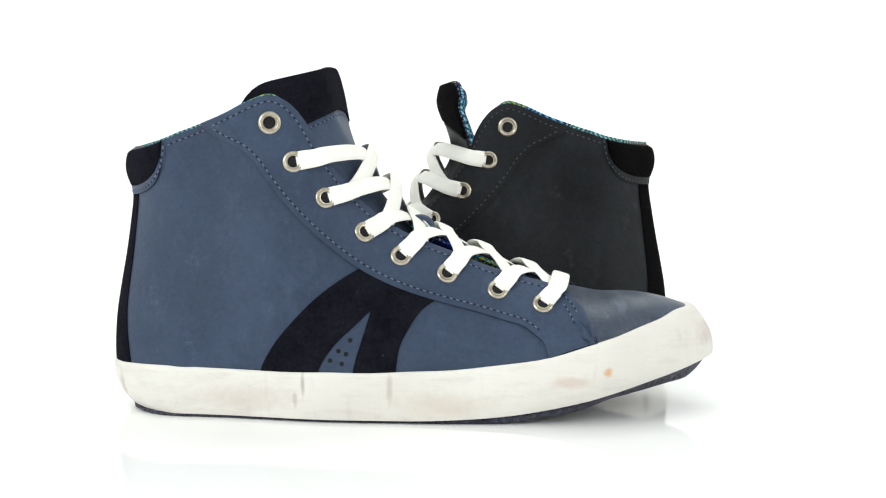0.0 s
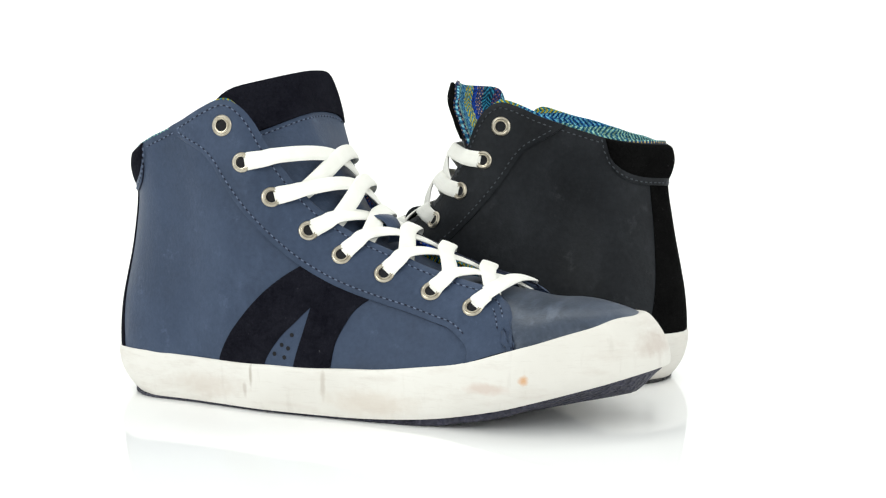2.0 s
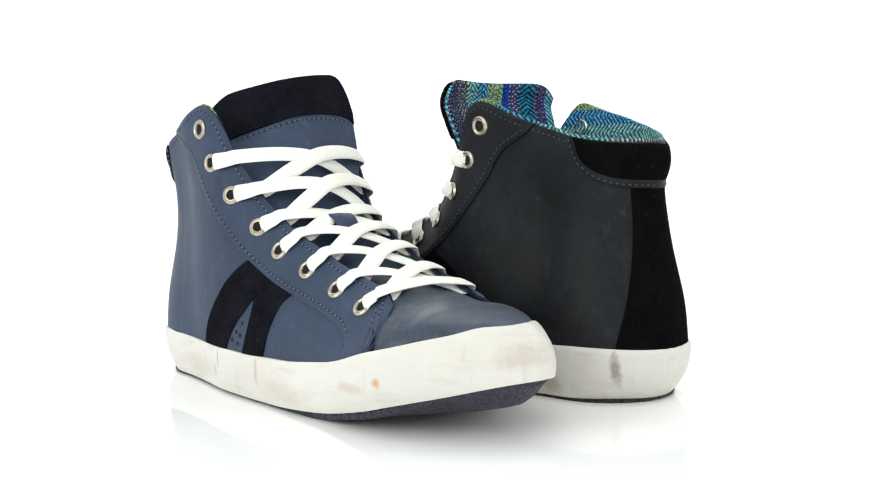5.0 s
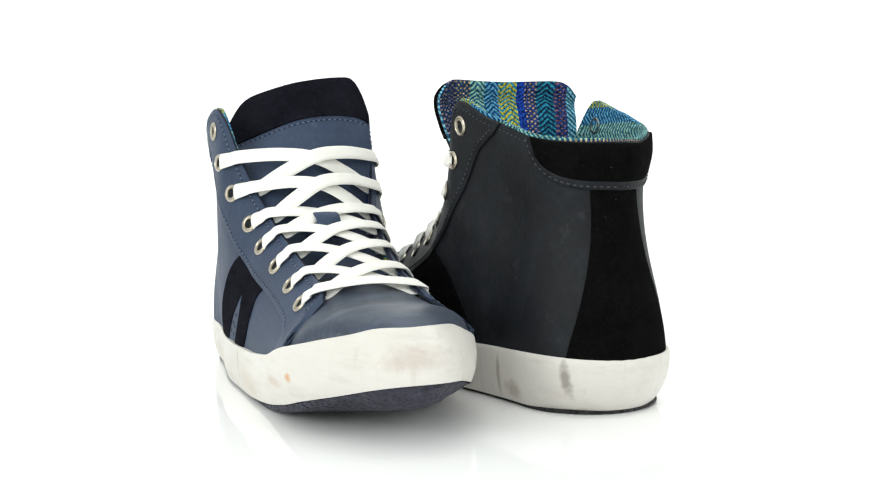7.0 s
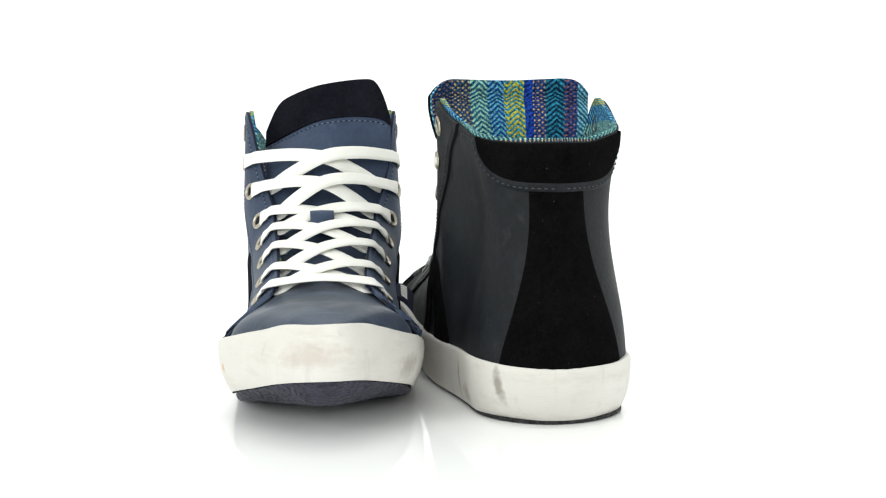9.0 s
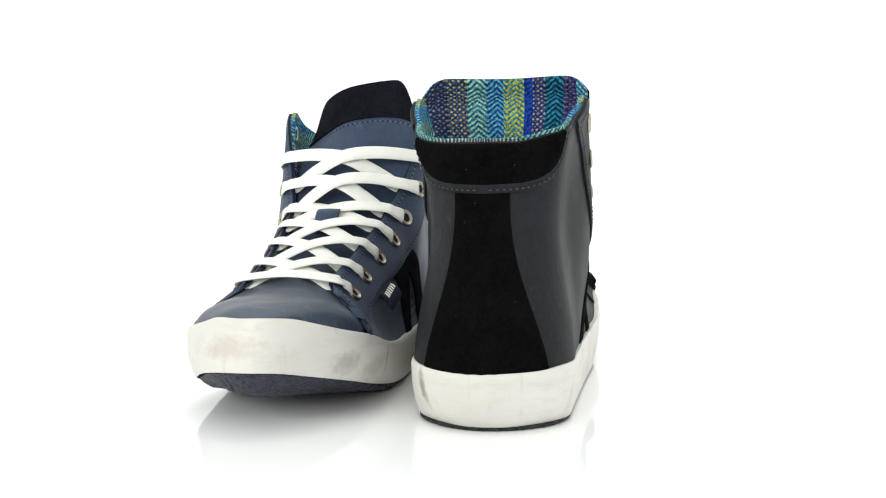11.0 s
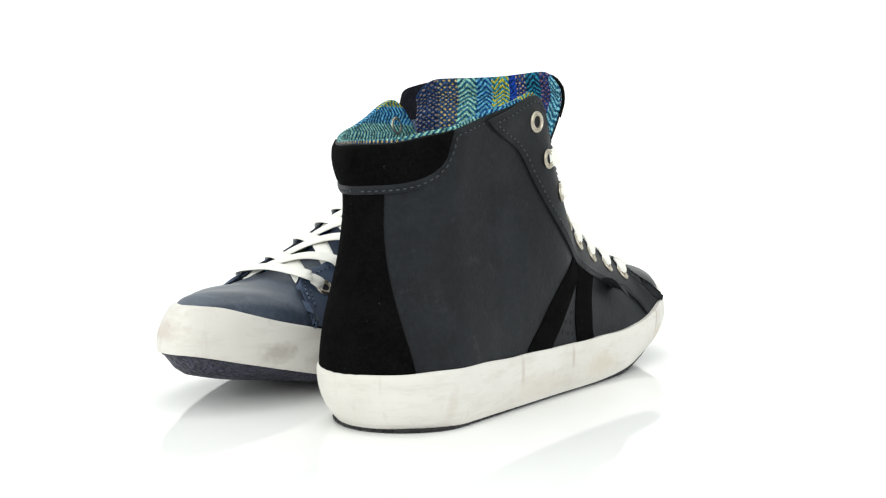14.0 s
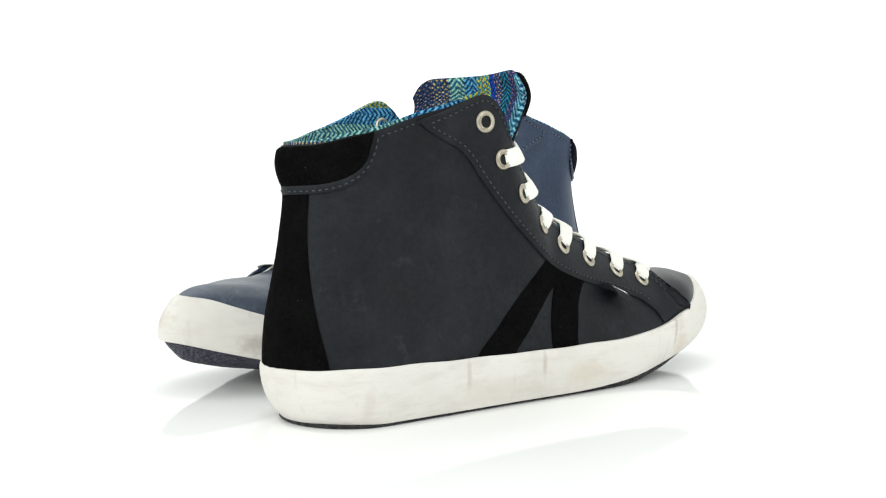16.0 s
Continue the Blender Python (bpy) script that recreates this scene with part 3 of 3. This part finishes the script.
def build_quarters(s):
    for side in (1, -1):
        out, _ = quarter_grid(side, 0.0, -0.3)
        mid, _ = quarter_grid(side, -0.9, -0.3)
        bm = bmesh.new()
        a, b = sheet(bm, out), sheet(bm, mid)
        for r, q in ((a[-1], b[-1]), ([x[-1] for x in a], [x[-1] for x in b])):
            for j in range(len(r) - 1):
                bm.faces.new((r[j], r[j + 1], q[j + 1], q[j]))
        bmesh.ops.recalc_face_normals(bm, faces=bm.faces)
        s.part("quarter", bm, s.mats["leather"])
        g1, uv = quarter_grid(side, -1.0, 1.5 if s.flip else 0.8, front=206)
        g2, _ = quarter_grid(side, -3.2, 1.2 if s.flip else 0.5, front=206)
        bm = bmesh.new()
        sheet_a, sheet_b = sheet(bm, g1, uv=uv), sheet(bm, g2, uv=uv)
        lay = bm.loops.layers.uv.verify()
        for r, q, us in ((sheet_a[-1], sheet_b[-1], uv[-1]), ([x[-1] for x in sheet_a], [x[-1] for x in sheet_b], [x[-1] for x in uv])):
            for j in range(len(r) - 1):
                f = bm.faces.new((r[j], r[j + 1], q[j + 1], q[j]))
                for lp, k, e in zip(f.loops, (j, j + 1, j + 1, j), (0, 0, 0.0022, 0.0022)):
                    lp[lay].uv = (us[k][0] + e, us[k][1])
        bmesh.ops.recalc_face_normals(bm, faces=bm.faces)
        s.part("lining", bm, MAT_LINING, label="blue and yellow herringbone wool lining")


def build_vamp(s):
    top = table((196, 66), (212, 63), (226, 60), (238, 57.4), (254, 56.4), (270, 54.8), (279, 52.8), (284, 50.8), (289, 48))
    bm = bmesh.new()
    rows = []
    for k in range(41):
        x = 190 + 99 * (k / 40) ** 0.8
        toe = smooth(228, 298, x)
        ins = 2.8 + toe * 9.5 + 3.5 * (1 - smooth(228, 250, x)) + 6.0 * (1 - smooth(208, 230, x))
        xx = min(X_TOE - 0.5, x + toe * 6)
        yo, yi = sole_y(xx, 1) - ins, sole_y(xx, -1) + ins
        c, h = (yo + yi) / 2, max(1.0, (yo - yi) / 2)
        zb = band_top(x) - 4
        r = []
        for j in range(33):
            th = math.pi * j / 32
            y = c + h * math.copysign(abs(math.cos(th)) ** 0.85, math.cos(th))
            z = zb + (top(x) - zb) * max(0, math.sin(th)) ** (1.1 - 0.38 * smooth(226, 262, x))
            z += 0.35 * math.sin(x * 0.22 + y * 0.13) * math.sin(th) ** 2
            r.append(Vector((x, y, z)))
        rows.append(r)
    sheet(bm, rows)
    bmesh.ops.recalc_face_normals(bm, faces=bm.faces)
    s.part("toe_box", bm, s.mats["toe"], label="creased and rubbed leather toe box")


def on_side(side):
    return lambda p, off: place(p[0], p[1], side, off)


def build_panels(s):
    for side in (1, -1):
        # eyelet stay with its stitching and eyelets
        bm = bmesh.new()
        panel(bm, between(STAY_OUT, STAY_EDGE, 90, 8), on_side(side), 1.5)
        stay = s.part("eyelet_stay", bm, [s.mats["leather"], s.mats["dark"]])
        bm = bmesh.new()
        stitches_on(bm, inset_line(polyline(STAY_OUT, 140), 2.6)[5:-8], side, 1.5)
        stitches_on(bm, inset_line(polyline(STAY_EDGE, 160), -3.0)[4:-9], side, 1.5)
        stitches_on(bm, inset_line(polyline(STAY_EDGE[-4:], 40), -6.0)[8:-12], side, 1.5)
        s.part("stitching", bm, [s.mats["thread"], s.mats["dark"]], stay, "pale thread in short stitches")
        for k, (n, z) in enumerate(EYELETS):
            c, up = place(n, z, side, 1.5), None
            up = (place(n, z, side, 3) - c).normalized()
            ax = up.orthogonal().normalized()
            ay = up.cross(ax)
            bm = bmesh.new()
            size = 0.96 if k == 0 else 0.9
            prof = ((5.3, -0.3), (5.5, 0.25), (5.1, 0.8), (4.5, 0.95), (4.1, 0.6), (3.8, 0.55), (3.5, 0.85), (3.1, 0.8), (2.8, 0.2), (2.7, -1.6))
            rows = [[c + ax * (size * r * math.cos(w)) + ay * (size * r * math.sin(w)) + up * h for w in (2 * math.pi * i / 28 for i in range(28))] for r, h in prof]
            vs = sheet(bm, rows, closed=True)
            bmesh.ops.recalc_face_normals(bm, faces=bm.faces)
            # flat dark disc painted as the shade inside the uncut eyelet hole
            disc = [bm.verts.new(c + ax * (2.7 * math.cos(w)) + ay * (2.7 * math.sin(w)) + up * 0.12) for w in (2 * math.pi * i / 16 for i in range(16))]
            bm.faces.new(disc).material_index = 1
            s.part("eyelet", bm, [MAT_METAL, MAT_HOLE_SHADE], stay, "round nickel eyelet")
        n, z = EYELETS[0]
        c = place(n, z, side, -2.7)
        up = (place(n, z, side, -4) - c).normalized()
        ax = up.orthogonal().normalized()
        ay = up.cross(ax)
        bm = bmesh.new()
        rows = [[c + ax * (r * math.cos(w)) + ay * (r * math.sin(w)) + up * h for w in (2 * math.pi * i / 28 for i in range(28))] for r, h in ((4.9, 0), (4.9, 0.5), (4.2, 0.9), (3.2, 0.7), (2.8, -0.2))]
        sheet(bm, rows, closed=True)
        bmesh.ops.recalc_face_normals(bm, faces=bm.faces)
        # same painted shade disc, seen from the lining side
        disc = [bm.verts.new(c + ax * (2.9 * math.cos(w)) + ay * (2.9 * math.sin(w)) + up * 0.1) for w in (2 * math.pi * i / 16 for i in range(16))]
        bm.faces.new(disc).material_index = 1
        s.part("eyelet_back", bm, [MAT_METAL, MAT_HOLE_SHADE], stay, "nickel ring on the lining side")
        # black stripes
        bm = bmesh.new()
        panel(bm, between(*STRIPE_A[side], 40, 10), on_side(side), 0.7)
        panel(bm, between(*STRIPE_B[side], 40, 8), on_side(side), 0.8)
        stripe = s.part("side_stripe", bm, s.mats["suede"], label="dark suede forked stripe")
        bm = bmesh.new()
        # punched holes drawn as flat dark discs, their inner shade painted on
        for n, z in HOLES[side]:
            c = place(n, z, side, 0.2)
            up = (place(n, z, side, 1.5) - c).normalized()
            ax = up.orthogonal().normalized()
            ay = up.cross(ax)
            bm.faces.new([bm.verts.new(c + (ax * math.cos(w) + ay * math.sin(w)) * 1.1) for w in (2 * math.pi * i / 12 for i in range(12))])
        s.part("perforation", bm, MAT_HOLE_SHADE, stripe)
        # stitching along the collar behind the stay
        bm = bmesh.new()
        stitches_on(bm, [(n, edge_z(n, side) - 3.4) for n in np.linspace(37.5, 60, 20)], side, 0)
        stitches_on(bm, [(n, PATCH_LOW(n) - 2.6) for n in np.linspace(0.3, 29.6, 24)] + inset_line([(30.5, 120.5), (33.2, 127), (34, 133.5)], -2.4), side, 1.25)
        s.part("stitching", bm, [s.mats["thread"], s.mats["dark"]], label="pale thread in short stitches")
    # heel strip and collar patch, round the back
    bm = bmesh.new()
    grid = []
    for k in range(40):
        z = 20 + 90 * k / 39
        a = run_of(STRIP_HALF(z))
        outer = 1 - 0.13 * smooth(35, 100, z)
        grid.append([(a * t * (outer if t > 0 else 1), z) for t in (-1, -0.95, -0.8, -0.6, -0.4, -0.2, 0.001, 0.2, 0.4, 0.6, 0.8, 0.95, 1)])
    panel(bm, grid, lambda p, off: on_upper(p[0], p[1], off), 0.9)
    s.part("heel_strip", bm, s.mats["suede"], label="black suede heel strip, widening downwards")
    bm = bmesh.new()
    span = run_of(32.8)
    grid = []
    for v in (0, 0.08, 0.35, 0.65, 0.92, 1):
        row = []
        for j in range(-20, 21):
            n = 45 * (1 - math.cos(span * j / 20))
            row.append((span * j / 20 if j else 0.001, PATCH_LOW(n) - 4.2 + 4.4 * v))
        grid.append(row)
    panel(bm, grid, lambda p, off: on_upper(p[0], p[1], off), 1.2)
    s.part("collar_binding", bm, [s.mats["leather"], s.mats["dark"]])
    bm = bmesh.new()
    grid = []
    amax = run_of(33.8)
    for k in range(15):
        v = k / 14
        r = []
        for t in [-1, -0.97] + [j / 14 for j in range(-13, 14)] + [0.97, 1]:
            a = amax * t if t else 0.001
            n = 45 * (1 - math.cos(abs(a)))
            z0 = PATCH_LOW(n)
            r.append((a, z0 + (edge_z(n, 1 if a > 0 else -1) - 0.2 - z0) * v))
        grid.append(r)
    
    def padded(p, off):
        n = 45 * (1 - math.cos(abs(p[0])))
        z0, z1 = PATCH_LOW(n), edge_z(n, 1 if p[0] > 0 else -1)
        v = (p[1] - z0) / max(1, z1 - z0)
        return on_upper(p[0], p[1], off * (1.35 - 1.7 * abs(v - 0.5) ** 1.6) - 2.4 * smooth(0.86, 1.03, v))
    panel(bm, grid, padded, 1.7)
    s.part("collar_patch", bm, s.mats["suede"], label="padded black suede collar patch at the heel")


def tongue_place(s, u, v, off):
    form = s.tongue_form
    zc = form["z"](v)
    xc = form["x"](v)
    w = form["w"](v)
    bend = form["inner"](v) if u < 0 else form["outer"](v)
    x = xc + bend * abs(u) ** 1.8
    slope = 1e-3
    tx, tz = form["x"](v + slope) - form["x"](v - slope), form["z"](v + slope) - form["z"](v - slope)
    nrm = Vector((tz, 0, -tx)).normalized()
    ty = Vector((bend * 1.8 * abs(u) ** 0.8 * (1 if u > 0 else -1), w, 0))
    nrm = (nrm - ty * (nrm.dot(ty) / ty.length_squared)).normalized()
    drop = form["top"](u) * smooth(0.7, 1, v)
    return Vector((x, upper_mid(xc) + form["shift"] * v + u * w, zc + drop)) + nrm * off


def build_tongue(s):
    us = [-1, -0.985, -0.96, -0.93] + [j / 20 for j in range(-18, 19)] + [0.93, 0.96, 0.985, 1]

    def crown(u):
        return 1 - s.tongue_form["round"] * max(0, (abs(u) - 0.62) / 0.38) ** 2.8

    def slab(v0, v1, front, back):
        g, uv = [], []
        for k in range(41):
            row, ru = [], []
            for u in us:
                lo, hi = v0(u), v1(u)
                v = lo + (hi - lo) * k / 40
                row.append((u, v))
                ru.append((u * 0.042 + 0.042, v * 0.16))
            g.append(row)
            uv.append(ru)
        bm = bmesh.new()
        edge = len(us) - 1
        a = sheet(bm, [[tongue_place(s, u, v, front - (0.9 if j in (0, edge) or i == 40 else 0)) for j, (u, v) in enumerate(r)] for i, r in enumerate(g)], uv=uv)
        b = sheet(bm, [[tongue_place(s, u, v, back + (0.9 if j in (0, edge) or i == 40 else 0)) for j, (u, v) in enumerate(r)] for i, r in enumerate(g)], uv=uv)
        ra, rb = rim(a), rim(b)
        lay = bm.loops.layers.uv.verify()
        for k in range(len(ra)):
            f = bm.faces.new((ra[k], ra[(k + 1) % len(ra)], rb[(k + 1) % len(ra)], rb[k]))
            for lp in f.loops:
                lp[lay].uv = ((lp.vert.co.y + 42) * 0.001, lp.vert.co.z * 0.001)
        bmesh.ops.recalc_face_normals(bm, faces=bm.faces)
        return bm

    def seam(u):
        return s.tongue_form["seam"](u)

    tongue = s.part("tongue", slab(lambda u: 0.0, lambda u: min(crown(u), seam(u) + 0.02), 0.0, -1.5), s.mats["leather"])
    s.part("tongue_patch", slab(seam, lambda u: crown(u) - s.tongue_form["patch"], 1.0, -1.4), s.mats["suede"], tongue, "dark suede top of the tongue")
    s.part("tongue_lining", slab(lambda u: 0.3, lambda u: crown(u) - s.tongue_form["wool"], -1.2, -4.4), MAT_LINING, tongue, "striped herringbone wool tongue lining")
    bm = bmesh.new()
    line = [(-0.96 + 1.92 * k / 60) for k in range(61)]
    pts = [tongue_place(s, u, seam(u) - 0.014, 0.1) for u in line]
    nrms = [(tongue_place(s, u, seam(u) - 0.014, 1.1) - p).normalized() for u, p in zip(line, pts)]
    stitch_row(bm, pts, nrms)
    s.part("stitching", bm, [s.mats["thread"], s.mats["dark"]], tongue, "pale thread in short stitches")
    # leather loop that holds the laces
    bm = bmesh.new()
    rows = []
    for k in range(13):
        t = k / 12
        c = Vector((161 - 14 * t, upper_mid(155) - 1.5, 81.5 + 10.5 * t))
        h = 7.4 * math.sin(math.pi * t) ** 0.6 + 1.2
        nv = Vector((0.6, 0, 0.8))
        rows.append([c + Vector((0, w, 0)) + nv * (h + e) for w, e in ((-6.6, -0.4), (-6.2, 0), (0, 0.35), (6.2, 0), (6.6, -0.4))])
    a = sheet(bm, rows)
    b = sheet(bm, [[p - Vector((0.6, 0, 0.8)) * 1.4 for p in r] for r in rows])
    ra, rb = rim(a), rim(b)
    for k in range(len(ra)):
        bm.faces.new((ra[k], ra[(k + 1) % len(ra)], rb[(k + 1) % len(ra)], rb[k]))
    bmesh.ops.recalc_face_normals(bm, faces=bm.faces)
    s.part("lace_loop", bm, s.mats["leather"], tongue, "leather lace loop")


def ribbon(bm, pts, nrms, width=8.7, thick=1.7, per=7):
    """A flat woven lace along smooth places."""
    fine, fn = [], []
    for i in range(len(pts) - 1):
        p0, p1, p2, p3 = pts[max(0, i - 1)], pts[i], pts[i + 1], pts[min(len(pts) - 1, i + 2)]
        for k in range(per + (i == len(pts) - 2)):
            u = k / per
            fine.append(0.5 * (2 * p1 + (p2 - p0) * u + (2 * p0 - 5 * p1 + 4 * p2 - p3) * u * u + (3 * p1 - p0 - 3 * p2 + p3) * u ** 3))
            fn.append(nrms[i].lerp(nrms[i + 1], u).normalized())
    rows, uv, d = [], [], 0.0
    for k, p in enumerate(fine):
        t = (fine[min(k + 1, len(fine) - 1)] - fine[max(k - 1, 0)]).normalized()
        b = t.cross(fn[k]).normalized()
        n = b.cross(t)
        end = min(k, len(fine) - 1 - k)
        w = width * (0.62 + 0.38 * min(1, end / 5)) / 2
        if k:
            d += (p - fine[k - 1]).length
        row, ru = [], []
        for j in range(10):
            q = 2 * math.pi * j / 10
            cx, cz = math.cos(q), math.sin(q)
            row.append(p + b * (w * math.copysign(abs(cx) ** 0.6, cx)) + n * (thick / 2 * math.copysign(abs(cz) ** 0.7, cz)))
            ru.append((w * cx * 0.001, d * 0.001))
        rows.append(row)
        uv.append(ru)
    vs = sheet(bm, rows, closed=True, uv=uv)
    bm.faces.new(vs[0])
    bm.faces.new(vs[-1])
    bmesh.ops.recalc_face_normals(bm, faces=bm.faces)


def slope_normal(k):
    a, b = EDGES[max(0, k - 1)], EDGES[min(7, k + 1)]
    t = Vector((b[0] - a[0], 0, b[1] - a[1])).normalized()
    return Vector((-t.z, 0, t.x))


LACE_RISE = (0, 12.5, 12.0, 5.0, 5.0, 4.5, 4.0, 3.5)


def build_laces(s):
    rnd = random.Random(7 + s.flip)
    for k in range(1, 8):
        sn = slope_normal(k)
        for side in (1, -1):
            n, z = EYELETS[k]
            e, g = EDGES[k], EDGES[min(7, k + 1)]
            up = (place(n, z, side, 4) - place(n, z, side, 1)).normalized()
            mid = lambda f: (n + (e[0] - n) * f, z + (e[1] - z) * f)
            p0 = place(n, z, side, -0.6)
            p1 = place(*mid(0.26), side, 2.3)
            p2 = place(*mid(0.65), side, 2.9)
            edge = place(*e, side, 1.0) + sn * 2.2
            upe = (up + sn * 1.2).normalized()
            if k == 7:
                if side < 0:
                    continue
                far = [place(n, z, -1, -0.6), place(*mid(0.26), -1, 2.3), place(*mid(0.65), -1, 2.9), place(*e, -1, 1.0) + sn * 2.2]
                upo = (place(n, z, -1, 4) - place(n, z, -1, 1)).normalized()
                centre = (edge + far[3]) / 2 + sn * 2.5
                pts = [p0, p1, p2, edge, centre, far[3], far[2], far[1], far[0]]
                nr = [up, up, upe, sn, sn, sn, (upo + sn).normalized(), upo, upo]
            else:
                far = place(*g, -side, -2.2) + sn * 0.4
                inner = place(g[0] - (g[0] - EYELETS[k + 1][0]) * 0.5, g[1], -side, -4.0)
                cx, cz = e[0] * 0.66 + g[0] * 0.34, e[1] * 0.66 + g[1] * 0.34
                rise = LACE_RISE[k] + (1.1 if side > 0 else -1.1) + rnd.uniform(-0.3, 0.3)
                if s.flip and k < 3:
                    rise += 5.5 if k == 1 else 2.5
                centre = Vector((cx, upper_mid(cx), cz)) + sn * rise
                q3 = edge.lerp(centre, 0.5) + sn * (0.8 + 0.2 * rise)
                q4 = centre.lerp(far, 0.55) + sn * (0.5 + 0.16 * rise)
                pts = [p0, p1, p2, edge, q3, centre, q4, far, inner]
                nr = [up, up, upe, sn, sn, sn, sn, sn, sn]
            bm = bmesh.new()
            ribbon(bm, pts, nr)
            s.part("lace", bm, MAT_LACE, label="flat white woven cotton lace")


def build_tab(s):
    """Small folded label tab sewn under the eyelet stay on the outer side; it sticks out and down."""
    def tab_place(t, r, lift):
        base = place(176 + 15 * t, 54.6 - 5.0 * t, 1, 0.8)
        out = Vector((5.0, 10.0 - 1.5 * t, -5.0 - 2.5 * t))
        curl = Vector((0, 0, 2.2)) * math.sin(math.pi * min(1, r))
        return base + out * r + curl + Vector((0.0, 0.3, 0.95)) * lift
    rs = (0, 0.12, 0.3, 0.5, 0.7, 0.86, 0.95, 1.0)
    bm = bmesh.new()
    upper_side = [[tab_place(k / 10, r, 1.1 * (1 - r ** 6)) for r in rs] for k in range(11)]
    under_side = [[tab_place(k / 10, r, -1.1 * (1 - r ** 6)) for r in rs] for k in range(11)]
    a, b = sheet(bm, upper_side), sheet(bm, under_side)
    ra, rb = rim(a), rim(b)
    for k in range(len(ra)):
        bm.faces.new((ra[k], ra[(k + 1) % len(ra)], rb[(k + 1) % len(ra)], rb[k]))
    bmesh.ops.recalc_face_normals(bm, faces=bm.faces)
    tab = s.part("label_tab", bm, s.mats["dark"], label="small folded woven label tab")
    bm = bmesh.new()
    for t0 in (0.12, 0.26, 0.40, 0.54, 0.68, 0.80):
        sheet(bm, [[tab_place(t, r, 1.1 * (1 - r ** 6) + 0.12) for r in (0.28, 0.45, 0.62)] for t in (t0, t0 + 0.08)])
    s.part("label_print", bm, MAT_LACE, tab, "pale woven bars on the tab")


def build_shoe(name, label, flip, mats, tongue):
    if flip:
        worn.update(lift=3.0, bulge=-4.0, spread=0.0)
    else:
        worn.update(lift=0.0, bulge=3.6, spread=2.0)
    s = Shoe(name, label, flip, mats, tongue)
    build_sole(s)
    build_quarters(s)
    build_vamp(s)
    build_panels(s)
    build_tongue(s)
    build_laces(s)
    build_tab(s)
    return s.root


TONGUE_X = [(0, 228), (0.12, 206), (0.25, 182), (0.36, 164), (0.46, 151), (0.56, 140), (0.66, 130), (0.76, 121), (0.86, 113), (0.94, 109), (1, 106)]
TONGUE_Z = table((0, 55), (0.12, 60), (0.25, 69), (0.36, 78), (0.46, 88), (0.56, 100), (0.66, 114), (0.76, 129), (0.86, 145), (0.94, 158), (1, 168.5))
TONGUE_W = table((0, 24), (0.25, 26), (0.46, 30), (0.6, 34), (0.7, 36), (0.8, 37.5), (0.9, 37.5), (1, 37))
navy_tongue = dict(
    x=table(*TONGUE_X), z=TONGUE_Z, w=TONGUE_W, shift=2.0, round=0.11, patch=0.0, wool=0.012,
    top=table((-1, -15), (-0.85, -11), (-0.6, -6.5), (-0.25, -2), (0, 0), (0.4, 2), (0.72, 2.5), (0.9, 0.2), (1, -4)),
    inner=table((0, -6), (0.25, -9), (0.5, -12), (0.7, -18), (0.85, -39), (1, -44)),
    outer=table((0, -6), (0.25, -9), (0.5, -12), (0.7, -6), (0.85, 0), (1, 4)),
    seam=table((-1, 0.80), (-0.6, 0.84), (-0.2, 0.868), (0.3, 0.875), (1, 0.862)))
black_tongue = dict(
    x=table(*[(v, x + 23 * smooth(0.70, 0.97, v)) for v, x in TONGUE_X]), z=table(*[(v, TONGUE_Z(v) - 2.0 * v ** 4) for v, _ in TONGUE_X]),
    w=table((0, 24), (0.25, 26), (0.46, 30), (0.6, 34), (0.7, 37), (0.8, 42.5), (0.9, 45.2), (1, 45.5)), shift=-1.8, round=0.03, patch=0.008, wool=0.0,
    top=table((-1, -4), (-0.9, -1), (-0.7, 0.3), (0, 0), (0.7, 0.6), (0.9, 0), (1, -2.5)),
    inner=table((0, -6), (0.25, -9), (0.5, -12), (0.8, -12), (1, -14)),
    outer=table((0, -6), (0.25, -9), (0.5, -12), (0.66, -11), (0.8, -9.5), (0.9, -9), (1, -12)),
    seam=table((-1, 0.80), (-0.6, 0.84), (-0.2, 0.868), (0.3, 0.875), (1, 0.862)))

navy_shoe = build_shoe("sneaker", "navy blue leather high-top sneaker with white laces on glossy floor", False, NAVY, navy_tongue)
black_shoe = build_shoe("sneaker", "charcoal black leather high-top sneaker with white laces on glossy floor", True, BLACK, black_tongue)


# ---- what moves: both shoes turn together about the upright axis ----
def motions():
    for ob, (x, y, yaw) in ((navy_shoe, NAVY_AT), (black_shoe, BLACK_AT)):
        rows = []
        for k in range(33):
            t = k * 0.5
            rows.append((t, pose(0, 0, 0, 0, 0, TURN * t) @ pose(x, y, 0, 0, 0, yaw)))
        walk(ob, rows)


motions()
